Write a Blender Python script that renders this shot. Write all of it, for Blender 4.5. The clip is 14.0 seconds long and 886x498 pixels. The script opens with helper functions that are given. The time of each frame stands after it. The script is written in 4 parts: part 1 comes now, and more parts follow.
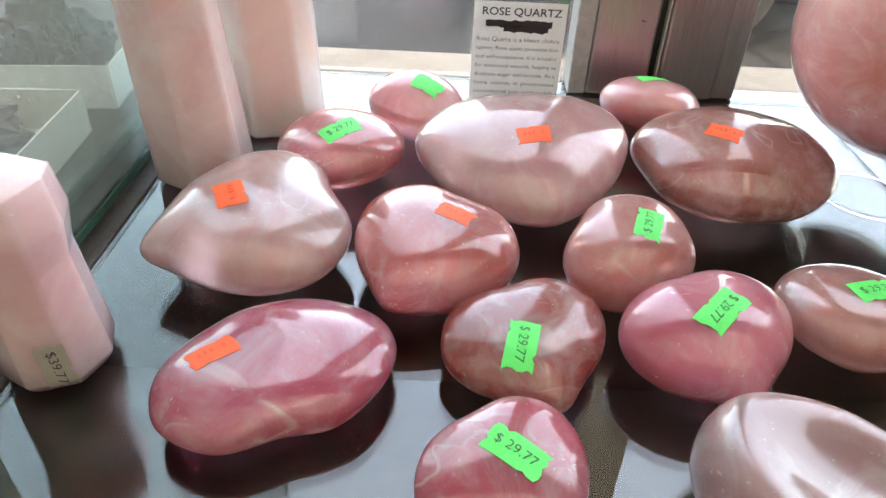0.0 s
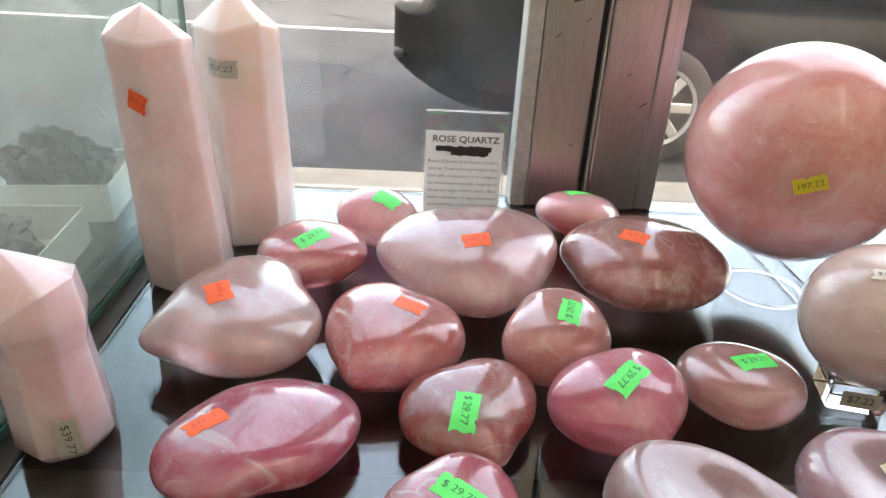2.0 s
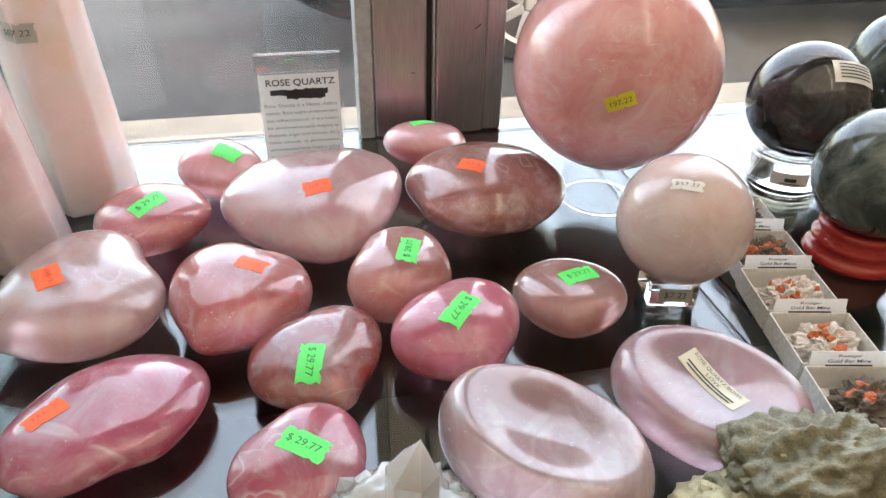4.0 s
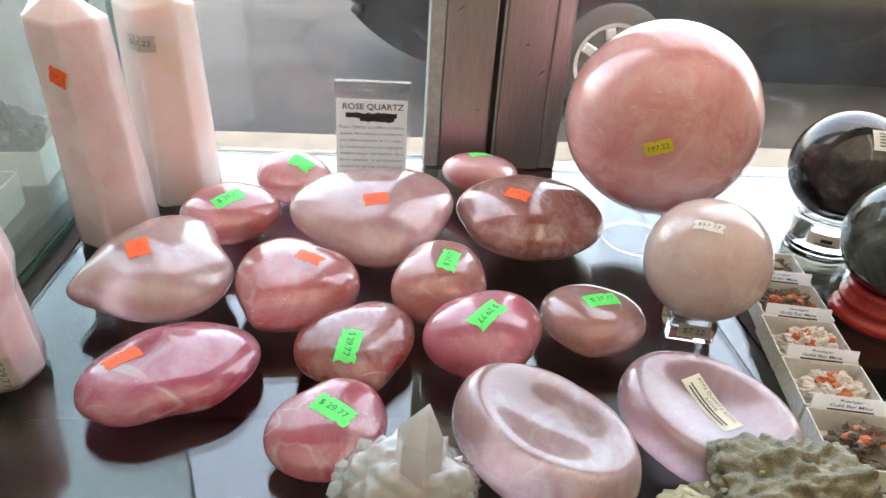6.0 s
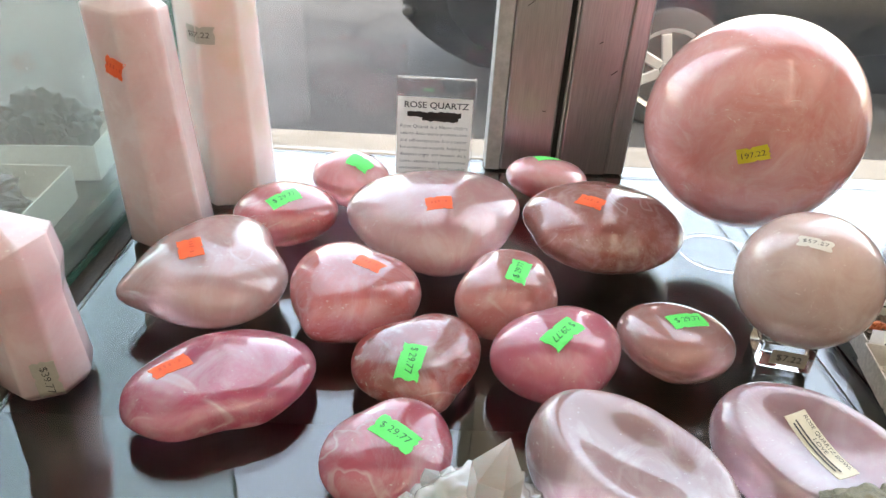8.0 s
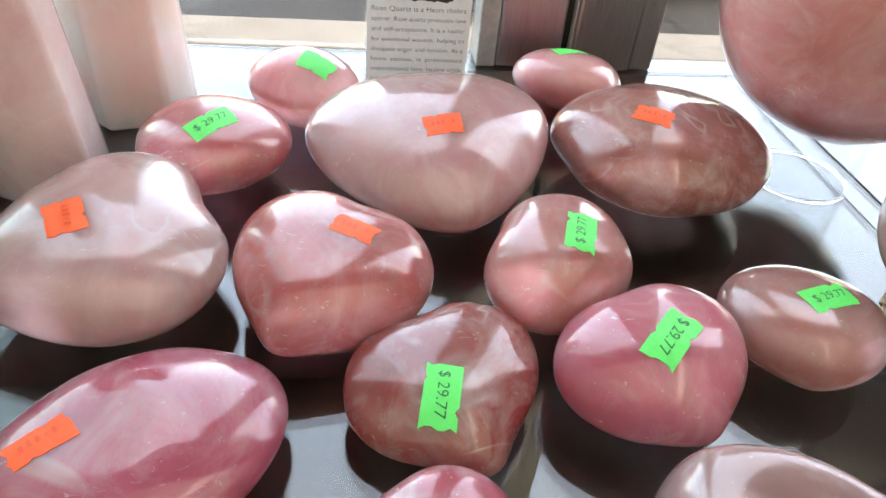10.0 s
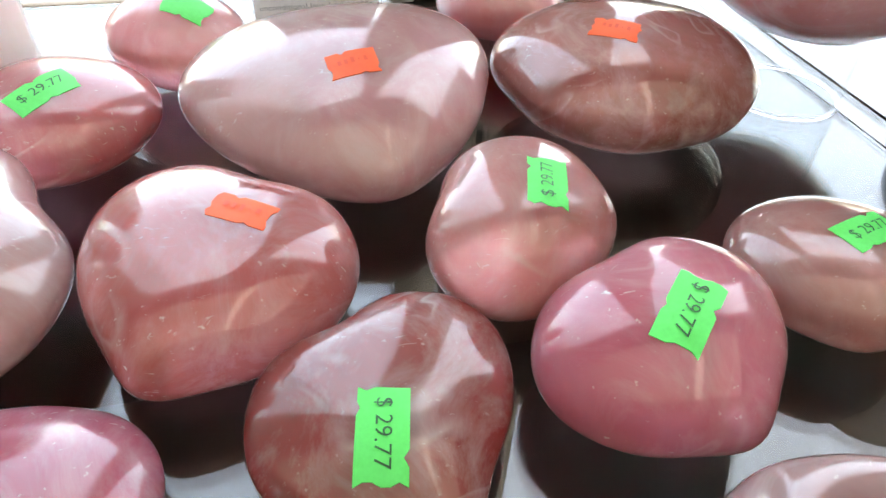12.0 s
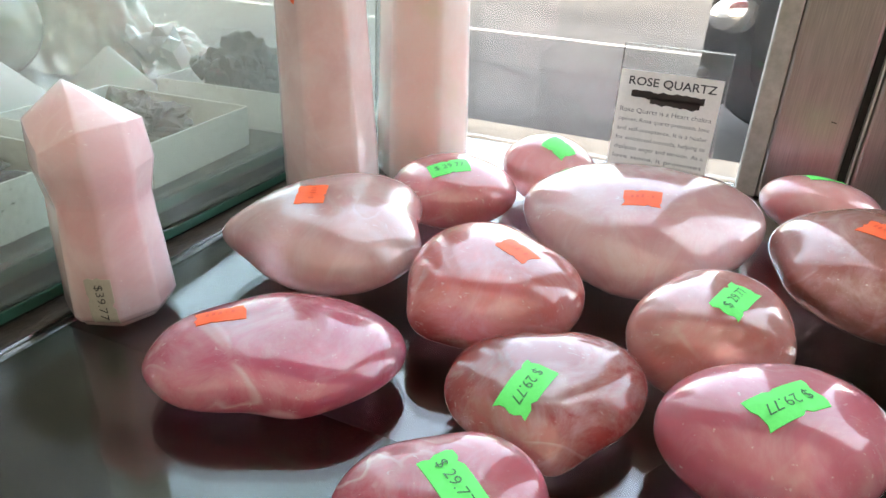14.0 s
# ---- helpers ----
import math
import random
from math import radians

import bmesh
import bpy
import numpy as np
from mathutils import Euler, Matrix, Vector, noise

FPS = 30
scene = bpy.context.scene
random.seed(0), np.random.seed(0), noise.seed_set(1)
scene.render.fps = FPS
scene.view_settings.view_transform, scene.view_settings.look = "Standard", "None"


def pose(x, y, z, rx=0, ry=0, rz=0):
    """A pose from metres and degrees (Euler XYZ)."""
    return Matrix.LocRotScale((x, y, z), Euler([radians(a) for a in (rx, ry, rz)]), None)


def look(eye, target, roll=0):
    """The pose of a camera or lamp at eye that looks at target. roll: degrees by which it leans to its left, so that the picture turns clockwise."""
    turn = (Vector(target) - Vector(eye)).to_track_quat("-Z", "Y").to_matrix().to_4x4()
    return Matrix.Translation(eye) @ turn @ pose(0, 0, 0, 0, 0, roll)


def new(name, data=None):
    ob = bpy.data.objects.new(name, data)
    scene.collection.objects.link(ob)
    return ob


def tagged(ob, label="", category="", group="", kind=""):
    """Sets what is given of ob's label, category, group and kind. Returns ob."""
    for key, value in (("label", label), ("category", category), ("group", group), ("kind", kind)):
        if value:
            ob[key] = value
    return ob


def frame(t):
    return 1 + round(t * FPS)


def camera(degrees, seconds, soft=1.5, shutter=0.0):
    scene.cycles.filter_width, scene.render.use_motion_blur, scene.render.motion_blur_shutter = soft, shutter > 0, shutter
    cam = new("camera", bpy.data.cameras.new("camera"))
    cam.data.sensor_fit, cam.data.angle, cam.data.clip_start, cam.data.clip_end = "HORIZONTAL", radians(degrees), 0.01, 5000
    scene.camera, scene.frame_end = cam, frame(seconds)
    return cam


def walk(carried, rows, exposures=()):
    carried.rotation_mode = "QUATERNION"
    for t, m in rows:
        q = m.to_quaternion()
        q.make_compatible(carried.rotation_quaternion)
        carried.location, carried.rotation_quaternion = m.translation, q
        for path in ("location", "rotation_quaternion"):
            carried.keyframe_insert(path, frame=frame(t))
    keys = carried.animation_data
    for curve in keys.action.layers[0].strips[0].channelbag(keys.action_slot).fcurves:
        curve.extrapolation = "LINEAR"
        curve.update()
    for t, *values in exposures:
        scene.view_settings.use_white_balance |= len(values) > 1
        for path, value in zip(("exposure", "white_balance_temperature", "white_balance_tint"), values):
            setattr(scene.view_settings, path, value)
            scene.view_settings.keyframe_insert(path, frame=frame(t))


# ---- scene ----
cam = camera(65.4, 14.0)
EXPOSURE, KELVIN, TINT, SKY, SUN, FILL = 4.62, 9450, 12, 0.15, 0.5, 0.048
PATH = [
    (0, (0.002, 0.001, 0.205), (-0.003, 1.624, -0.965), 2.6),
    (0.5, (-0.007, -0.003, 0.206), (-0.059, 1.64, -0.933), 3.7),
    (1, (-0.014, -0.015, 0.213), (-0.113, 1.72, -0.776), 3.8),
    (1.5, (-0.007, -0.033, 0.225), (-0.07, 1.797, -0.579), 2.6),
    (2, (0.006, -0.055, 0.23), (0.095, 1.732, -0.665), 3.3),
    (2.5, (0.018, -0.06, 0.239), (0.265, 1.63, -0.801), 3.2),
    (3, (0.021, -0.064, 0.244), (0.368, 1.582, -0.838), 2.9),
    (3.5, (0.028, -0.062, 0.247), (0.416, 1.574, -0.836), 1.7),
    (3.7, (0.036, -0.058, 0.251), (0.414, 1.561, -0.86), 1.5),
    (5.8, (0.052, -0.098, 0.253), (0.242, 1.63, -0.736), 3.7),
    (6, (0.049, -0.105, 0.257), (0.23, 1.618, -0.742), 4.0),
    (6.5, (0.042, -0.098, 0.26), (0.117, 1.618, -0.764), 2.4),
    (7, (0.043, -0.083, 0.252), (0.12, 1.643, -0.755), 2.7),
    (7.5, (0.042, -0.08, 0.245), (0.116, 1.654, -0.75), 3.2),
    (8, (0.036, -0.076, 0.243), (0.096, 1.657, -0.753), 3.7),
    (8.2, (0.036, -0.072, 0.246), (0.097, 1.667, -0.74), 3.7),
    (10.3, (0.004, 0.081, 0.18), (0.284, 1.606, -1.084), 5.4),
    (10.5, (0.006, 0.097, 0.171), (0.281, 1.613, -1.104), 4.3),
    (11, (0.017, 0.122, 0.151), (0.319, 1.53, -1.238), 2.7),
    (11.5, (0.024, 0.122, 0.145), (0.388, 1.531, -1.227), 3.7),
    (12, (0.021, 0.106, 0.153), (0.415, 1.569, -1.152), 2.8),
    (12.5, (0.013, 0.077, 0.156), (0.534, 1.683, -0.917), 3.3),
    (13, (0.001, 0.059, 0.156), (0.313, 1.796, -0.785), 4.7),
    (13.5, (0.023, 0.042, 0.156), (-0.125, 1.798, -0.789), 4.0),
    (14, (0.075, 0.012, 0.162), (-0.604, 1.674, -0.719), 3.2),
]
walk(cam, [(t, look(eye, target, roll)) for t, eye, target, roll in PATH], exposures=[(t, EXPOSURE + e, KELVIN, TINT) for t, e in ((0.0, 0.0), (1.0, 0.12), (1.5, 0.0), (2.0, -0.14), (2.8, -0.05), (3.5, 0.0), (12.2, 0.0), (13.0, -0.24), (13.5, -0.17), (14.0, 0.0))])

from mathutils.bvhtree import BVHTree

# ---- light ----
SUN_ELEVATION, SUN_FROM = 50.0, (0.25, -1.0)
world = bpy.data.worlds.new("sky")
scene.world = world
world.use_nodes = True
wn = world.node_tree.nodes
sky = wn.new("ShaderNodeTexSky")
sky.sky_type = 'NISHITA'
sky.sun_disc = False
sky.sun_elevation = radians(SUN_ELEVATION)
sky.sun_rotation = math.atan2(SUN_FROM[0], SUN_FROM[1])
sky.dust_density = 7.0
sky.air_density = 0.9
wn["Background"].inputs[1].default_value = SKY
world.node_tree.links.new(sky.outputs[0], wn["Background"].inputs[0])
sun = new("sun", bpy.data.lights.new("sun", 'SUN'))
sun.data.energy, sun.data.angle, sun.data.color = SUN, radians(0.5), (1.0, 0.95, 0.88)
flat = math.hypot(*SUN_FROM)
sun_way = Vector((SUN_FROM[0] / flat, SUN_FROM[1] / flat, math.tan(radians(SUN_ELEVATION))))
sun.matrix_world = look(sun_way * 10, (0, 0, 0))


# ---- materials ----
def shader(name, rough=0.5, metal=0.0, color=(0.5, 0.5, 0.5), ior=1.5):
    mat = bpy.data.materials.new(name)
    mat.use_nodes = True
    b = mat.node_tree.nodes["Principled BSDF"]
    b.inputs["Base Color"].default_value = (*color, 1)
    b.inputs["Roughness"].default_value = rough
    b.inputs["Metallic"].default_value = metal
    b.inputs["IOR"].default_value = ior
    return mat, mat.node_tree, b


def coords(tree, offset=(0, 0, 0), stretch=(1, 1, 1)):
    tc = tree.nodes.new("ShaderNodeTexCoord")
    mp = tree.nodes.new("ShaderNodeMapping")
    mp.inputs["Location"].default_value = offset
    mp.inputs["Scale"].default_value = stretch
    tree.links.new(tc.outputs["Object"], mp.inputs[0])
    return mp.outputs[0]


def noise_tex(tree, vec, scale, detail=3.0, rough=0.55, warp=0.0):
    n = tree.nodes.new("ShaderNodeTexNoise")
    n.inputs["Scale"].default_value = scale
    n.inputs["Detail"].default_value = detail
    n.inputs["Roughness"].default_value = rough
    n.inputs["Distortion"].default_value = warp
    tree.links.new(vec, n.inputs["Vector"])
    return n.outputs["Fac"]


def ramp(tree, fac, stops):
    r = tree.nodes.new("ShaderNodeValToRGB")
    e = r.color_ramp.elements
    while len(e) < len(stops):
        e.new(0.5)
    for el, (p, c) in zip(e, stops):
        el.position, el.color = p, (*c, 1) if len(c) == 3 else c
    tree.links.new(fac, r.inputs[0])
    return r.outputs[0]


def mixed(tree, fac, a, b, mode='MIX'):
    m = tree.nodes.new("ShaderNodeMix")
    m.data_type, m.blend_type = 'RGBA', mode
    for value, socket in ((fac, m.inputs[0]), (a, m.inputs[6]), (b, m.inputs[7])):
        if isinstance(value, (int, float)):
            socket.default_value = value
        elif isinstance(value, tuple):
            socket.default_value = (*value, 1)
        else:
            tree.links.new(value, socket)
    return m.outputs[2]


def bump(tree, b, height, strength=0.2, distance=0.001):
    n = tree.nodes.new("ShaderNodeBump")
    n.inputs["Strength"].default_value = strength
    n.inputs["Distance"].default_value = distance
    tree.links.new(height, n.inputs["Height"])
    tree.links.new(n.outputs[0], b.inputs["Normal"])


def gray(v):
    return (v, v, v)


def quartz(name, pale, deep, seed, veil=0.35, vein=0.5, milk=0.7, clear=0.15, stain=None, rough=0.012):
    """Polished rose quartz: cloudy zones, thin healed cracks and pale veils under a glossy skin."""
    mat, tree, b = shader(name, rough, 0, pale, 1.5)
    v = coords(tree, (seed * 1.37, seed * 0.71, seed * 2.11))
    cloud = noise_tex(tree, v, 22, 4, 0.6, 0.6)
    v2 = coords(tree, (seed * 0.3, seed * 1.9, seed), (1, 0.72, 0.85))
    haze = ramp(tree, noise_tex(tree, v2, 42, 6, 0.68, 1.0), [(0.45, gray(0)), (0.68, gray(min(1, veil * 2.0)))])
    rich = 1.54 if pale[1] < 0.45 else 1.3
    pale, deep = tuple(c ** g for c, g in zip(pale, (0.98, rich, rich))), tuple(c ** g for c, g in zip(deep, (0.98, rich, rich)))
    col = ramp(tree, cloud, [(0.36, deep), (0.62, pale)])
    white = tuple(min(0.9, 0.35 + 0.6 * c) for c in pale)
    col = mixed(tree, haze, col, white)
    band = noise_tex(tree, coords(tree, (seed, seed * 0.4, 3.3)), 17, 2, 0.5, 1.6)
    crack = ramp(tree, band, [(0.462, gray(0)), (0.497, gray(min(0.9, vein * 0.7))), (0.503, gray(min(0.9, vein * 0.7))), (0.520, gray(0))])
    spot = ramp(tree, noise_tex(tree, v, 30, 1), [(0.5, gray(0)), (0.62, gray(1))])
    crack = mixed(tree, 1.0, crack, spot, 'MULTIPLY')
    col = mixed(tree, crack, col, (0.92, 0.86, 0.86))
    speck = ramp(tree, noise_tex(tree, v, 420, 2), [(0.69, gray(0)), (0.78, gray(0.5))])
    col = mixed(tree, speck, col, (0.9, 0.82, 0.81))
    flake = noise_tex(tree, coords(tree, (seed * 0.9, seed, 1.1), (0.45, 1, 0.8)), 260, 2, 0.5, 2.5)
    near = ramp(tree, noise_tex(tree, v, 34, 2), [(0.5, gray(0)), (0.62, gray(1))])
    flake = mixed(tree, 1.0, ramp(tree, flake, [(0.66, gray(0)), (0.74, gray(0.75))]), near, 'MULTIPLY')
    col = mixed(tree, flake, col, (0.9, 0.84, 0.82))
    if stain:
        rust = ramp(tree, noise_tex(tree, coords(tree, (seed, 9, 2)), 26, 5, 0.62), [(0.5, gray(0)), (0.68, gray(0.75))])
        col = mixed(tree, rust, col, stain)
    tree.links.new(col, b.inputs["Base Color"])
    b.inputs["Subsurface Weight"].default_value = min(1.0, milk * 1.65)
    b.inputs["Subsurface Radius"].default_value = (1.0, 0.72, 0.72)
    b.inputs["Subsurface Scale"].default_value = 0.034
    b.inputs["Transmission Weight"].default_value = min(0.62, clear * 1.9)
    b.inputs["Specular IOR Level"].default_value = 0.1
    b.inputs["Coat Weight"].default_value = 1.0
    b.inputs["Coat IOR"].default_value = 1.54
    smear = ramp(tree, noise_tex(tree, v, 60, 3), [(0.35, gray(rough)), (0.8, gray(rough + 0.015))])
    tree.links.new(smear, b.inputs["Coat Roughness"])
    b.inputs["Roughness"].default_value = 0.22
    bump(tree, b, noise_tex(tree, v, 55, 2), 0.03, 0.0012)
    return mat


def stained(name, a, c, scale, rough, metal=0.0, grain=0.0, stretch=(1, 1, 1), depth=0.001, lo=0.35, hi=0.68, ior=1.5):
    """Two-tone surface with a broad stain, a fine grain and a matching relief."""
    mat, tree, b = shader(name, rough, metal, a, ior)
    v = coords(tree, (0.3, 0.7, 0.1), stretch)
    col = ramp(tree, noise_tex(tree, v, scale, 6, 0.62, 0.3), [(lo, a), (hi, c)])
    fine = noise_tex(tree, v, scale * 14, 3)
    col = mixed(tree, 0.1 if 'paper' in name else 0.35, col, ramp(tree, fine, [(0.3, tuple(x * 0.6 for x in a)), (0.7, tuple(min(1, x * 1.3) for x in c))]))
    tree.links.new(col, b.inputs["Base Color"])
    if grain:
        bump(tree, b, fine, grain, depth)
    return mat


def clear_glass(name, tint, dust, rough=0.0, dust_color=(0.75, 0.8, 0.78), dust_scale=30.0, lo=0.3, hi=0.75):
    """A thin sheet: see-through, with its gloss and a film of dust."""
    mat, tree, b = shader(name, rough, 0, (1, 1, 1), 1.5)
    nodes, links = tree.nodes, tree.links
    clear = nodes.new("ShaderNodeBsdfTransparent")
    clear.inputs[0].default_value = (*tint, 1)
    gloss = nodes.new("ShaderNodeBsdfGlossy")
    gloss.inputs["Roughness"].default_value = rough
    facing = nodes.new("ShaderNodeLayerWeight")
    facing.inputs[0].default_value = 0.5
    power = nodes.new("ShaderNodeMath")
    power.operation = 'POWER'
    links.new(facing.outputs["Facing"], power.inputs[0])
    power.inputs[1].default_value = 5.0
    fres = nodes.new("ShaderNodeMath")
    fres.operation = 'MULTIPLY_ADD'
    links.new(power.outputs[0], fres.inputs[0])
    fres.inputs[1].default_value, fres.inputs[2].default_value = 0.8, 0.04
    m1 = nodes.new("ShaderNodeMixShader")
    links.new(fres.outputs[0], m1.inputs[0])
    links.new(clear.outputs[0], m1.inputs[1])
    links.new(gloss.outputs[0], m1.inputs[2])
    film = nodes.new("ShaderNodeBsdfTranslucent")
    film.inputs[0].default_value = (*dust_color, 1)
    film2 = nodes.new("ShaderNodeBsdfDiffuse")
    film2.inputs[0].default_value = (*dust_color, 1)
    both = nodes.new("ShaderNodeMixShader")
    links.new(film.outputs[0], both.inputs[1])
    links.new(film2.outputs[0], both.inputs[2])
    v = coords(tree)
    f1 = ramp(tree, noise_tex(tree, v, dust_scale * 0.2, 4), [(lo, gray(dust[0])), (hi, gray(dust[1]))])
    f2 = ramp(tree, noise_tex(tree, v, dust_scale * 14, 1), [(0.725, gray(0)), (0.75, gray(dust[2]))])
    f = mixed(tree, 1.0, f1, f2, 'LIGHTEN')
    m2 = nodes.new("ShaderNodeMixShader")
    links.new(f, m2.inputs[0])
    links.new(m1.outputs[0], m2.inputs[1])
    links.new(both.outputs[0], m2.inputs[2])
    links.new(m2.outputs[0], nodes["Material Output"].inputs[0])
    return mat


def solid_glass(name, tint, rough=0.0, ior=1.5):
    mat, tree, b = shader(name, rough, 0, tint, ior)
    b.inputs["Transmission Weight"].default_value = 1.0
    return mat


M = {}
M["plate"] = solid_glass("shelf_glass", (0.88, 0.96, 0.94), 0.0, 1.59)
M["acrylic"] = solid_glass("acrylic", (0.97, 0.98, 0.98), 0.02, 1.49)
M["thinclear"] = clear_glass("thin_acrylic", (0.97, 0.98, 0.98), (0.0, 0.0, 0.0), 0.0)
M["edge"] = shader("green_glass_edge", 0.12, 0, (0.05, 0.19, 0.15))[0]
M["edge"].node_tree.nodes["Principled BSDF"].inputs["Transmission Weight"].default_value = 0.4
M["divider"] = clear_glass("dusty_divider_glass", (0.86, 0.93, 0.91), (0.09, 0.17, 0.32), 0.0, (0.74, 0.84, 0.80))
M["window"] = clear_glass("window_glass", (0.95, 0.97, 0.97), (0.0, 0.025, 0.16), 0.0, (0.8, 0.82, 0.84), 26)
M["spotted"] = clear_glass("spotted_window_glass", (0.95, 0.97, 0.97), (0.0, 0.025, 0.22), 0.0, (0.8, 0.82, 0.84), 26)
mat, tree, b = shader("dark_case_lining", 0.85, 0, (0.016, 0.02, 0.02))
tree.links.new(ramp(tree, noise_tex(tree, coords(tree), 6, 2), [(0.3, (0.012, 0.016, 0.016)), (0.7, (0.026, 0.033, 0.032))]), b.inputs["Base Color"])
M["case"] = mat
M["track"] = stained("grimy_track", (0.012, 0.010, 0.009), (0.06, 0.048, 0.04), 40, 0.55, 0, 0.4, (1, 0.4, 1))
M["bronze"] = stained("brushed_metal", (0.43, 0.40, 0.385), (0.50, 0.47, 0.455), 8, 0.32, 0.95, 0.05, (14, 14, 0.4), 0.0003)
M["silver"] = stained("painted_aluminium", (0.46, 0.48, 0.47), (0.52, 0.53, 0.52), 12, 0.4, 0.4)
M["gasket"] = shader("black_gasket", 0.6, 0, (0.012, 0.012, 0.012))[0]
M["ledge"] = stained("weathered_ledge", (0.34, 0.275, 0.205), (0.15, 0.105, 0.065), 24, 0.8, 0, 0.5, (1, 1, 1), 0.002, 0.48, 0.8)
M["wall"] = stained("shop_wall_paint", (0.55, 0.51, 0.46), (0.62, 0.58, 0.53), 3, 0.8)
M["ceiling"] = stained("ceiling_paint", (0.66, 0.65, 0.62), (0.72, 0.71, 0.68), 4, 0.85)
M["floor"] = stained("shop_floor", (0.28, 0.23, 0.18), (0.36, 0.30, 0.24), 5, 0.5)
M["facade"] = stained("facade_render", (0.42, 0.38, 0.33), (0.5, 0.46, 0.4), 2, 0.85)
M["green"] = stained("green_sticker_paper", (0.03, 0.78, 0.14), (0.05, 0.85, 0.2), 60, 0.55)
M["orange"] = stained("orange_sticker_paper", (0.95, 0.10, 0.02), (0.98, 0.15, 0.04), 60, 0.55)
M["yellow"] = stained("yellow_sticker_paper", (0.60, 0.52, 0.035), (0.68, 0.60, 0.06), 60, 0.55)
M["graylabel"] = stained("gray_sticker_paper", (0.42, 0.41, 0.36), (0.5, 0.48, 0.43), 60, 0.55)
M["whitelabel"] = stained("white_sticker_paper", (0.74, 0.73, 0.68), (0.8, 0.79, 0.74), 60, 0.55)
M["cream"] = stained("cream_label_paper", (0.66, 0.62, 0.48), (0.74, 0.70, 0.56), 60, 0.5)
M["ink"] = shader("printing_ink", 0.5, 0, (0.03, 0.03, 0.034))[0]
M["printink"] = shader("grey_print_ink", 0.5, 0, (0.09, 0.09, 0.095))[0]
M["redink"] = shader("faded_red_ink", 0.5, 0, (0.80, 0.075, 0.014))[0]
M["greenink"] = shader("dark_green_ink", 0.5, 0, (0.01, 0.10, 0.04))[0]
M["paper"] = stained("card_paper", (0.74, 0.72, 0.68), (0.8, 0.78, 0.74), 40, 0.7)
pb = M["paper"].node_tree.nodes["Principled BSDF"]
pb.inputs["Subsurface Weight"].default_value = 0.7
pb.inputs["Subsurface Radius"].default_value = (1, 1, 1)
pb.inputs["Subsurface Scale"].default_value = 0.004
M["box"] = stained("white_box_card", (0.72, 0.70, 0.65), (0.8, 0.78, 0.74), 25, 0.75, 0, 0.1)
M["redwood"] = stained("red_lacquered_wood", (0.30, 0.012, 0.012), (0.42, 0.03, 0.025), 30, 0.22, 0, 0, (1, 1, 3))


def black_stone(name, seed, lo, hi, pale):
    mat, tree, b = shader(name, 0.04, 0, lo, 1.54)
    v = coords(tree, (seed, seed * 2, 0))
    col = ramp(tree, noise_tex(tree, v, 38, 6, 0.65, 1.2), [(0.42, lo), (0.6, hi), (0.8, pale)])
    tree.links.new(col, b.inputs["Base Color"])
    return mat


M["blackstone"] = black_stone("polished_black_stone", 1.0, (0.018, 0.017, 0.018), (0.065, 0.058, 0.06), (0.20, 0.18, 0.185))
M["graystone"] = black_stone("polished_gray_green_stone", 4.0, (0.024, 0.034, 0.030), (0.10, 0.125, 0.11), (0.32, 0.36, 0.33))


def asphalt():
    mat, tree, b = shader("asphalt", 0.9, 0, (0.1, 0.1, 0.1))
    b.inputs["Specular IOR Level"].default_value = 0.2
    v = coords(tree)
    broad = ramp(tree, noise_tex(tree, v, 0.5, 5, 0.6, 0.4), [(0.32, (0.022, 0.022, 0.0225)), (0.7, (0.045, 0.045, 0.0445))])
    grit = ramp(tree, noise_tex(tree, v, 45, 4, 0.7), [(0.3, (0.012, 0.012, 0.012)), (0.75, (0.06, 0.06, 0.059))])
    col = mixed(tree, 0.4, broad, grit)
    seam = noise_tex(tree, v, 0.45, 4, 0.6, 1.5)
    line = ramp(tree, seam, [(0.494, gray(0)), (0.499, gray(0.7)), (0.501, gray(0.7)), (0.506, gray(0))])
    col = mixed(tree, line, col, (0.016, 0.016, 0.017))
    worn = ramp(tree, noise_tex(tree, coords(tree, (4, 1, 0)), 0.3, 4, 0.55, 0.8), [(0.5, gray(0)), (0.66, gray(0.4))])
    col = mixed(tree, worn, col, (0.078, 0.078, 0.077))
    wob = tree.nodes.new("ShaderNodeTexNoise")
    wob.inputs["Scale"].default_value, wob.inputs["Detail"].default_value = 1.6, 4
    tree.links.new(v, wob.inputs["Vector"])
    bent = mixed(tree, 0.22, v, wob.outputs["Color"], 'ADD')
    cells = tree.nodes.new("ShaderNodeTexVoronoi")
    cells.feature = 'DISTANCE_TO_EDGE'
    cells.inputs["Scale"].default_value = 0.55
    tree.links.new(bent, cells.inputs["Vector"])
    split = ramp(tree, cells.outputs["Distance"], [(0.0, gray(0.9)), (0.007, gray(0.75)), (0.016, gray(0))])
    broken = ramp(tree, noise_tex(tree, coords(tree, (2, 7, 0)), 0.8, 3), [(0.4, gray(0)), (0.52, gray(1))])
    col = mixed(tree, mixed(tree, 1.0, split, broken, 'MULTIPLY'), col, (0.012, 0.012, 0.0125))
    tree.links.new(col, b.inputs["Base Color"])
    bump(tree, b, noise_tex(tree, v, 45, 4, 0.7), 0.5, 0.01)
    return mat


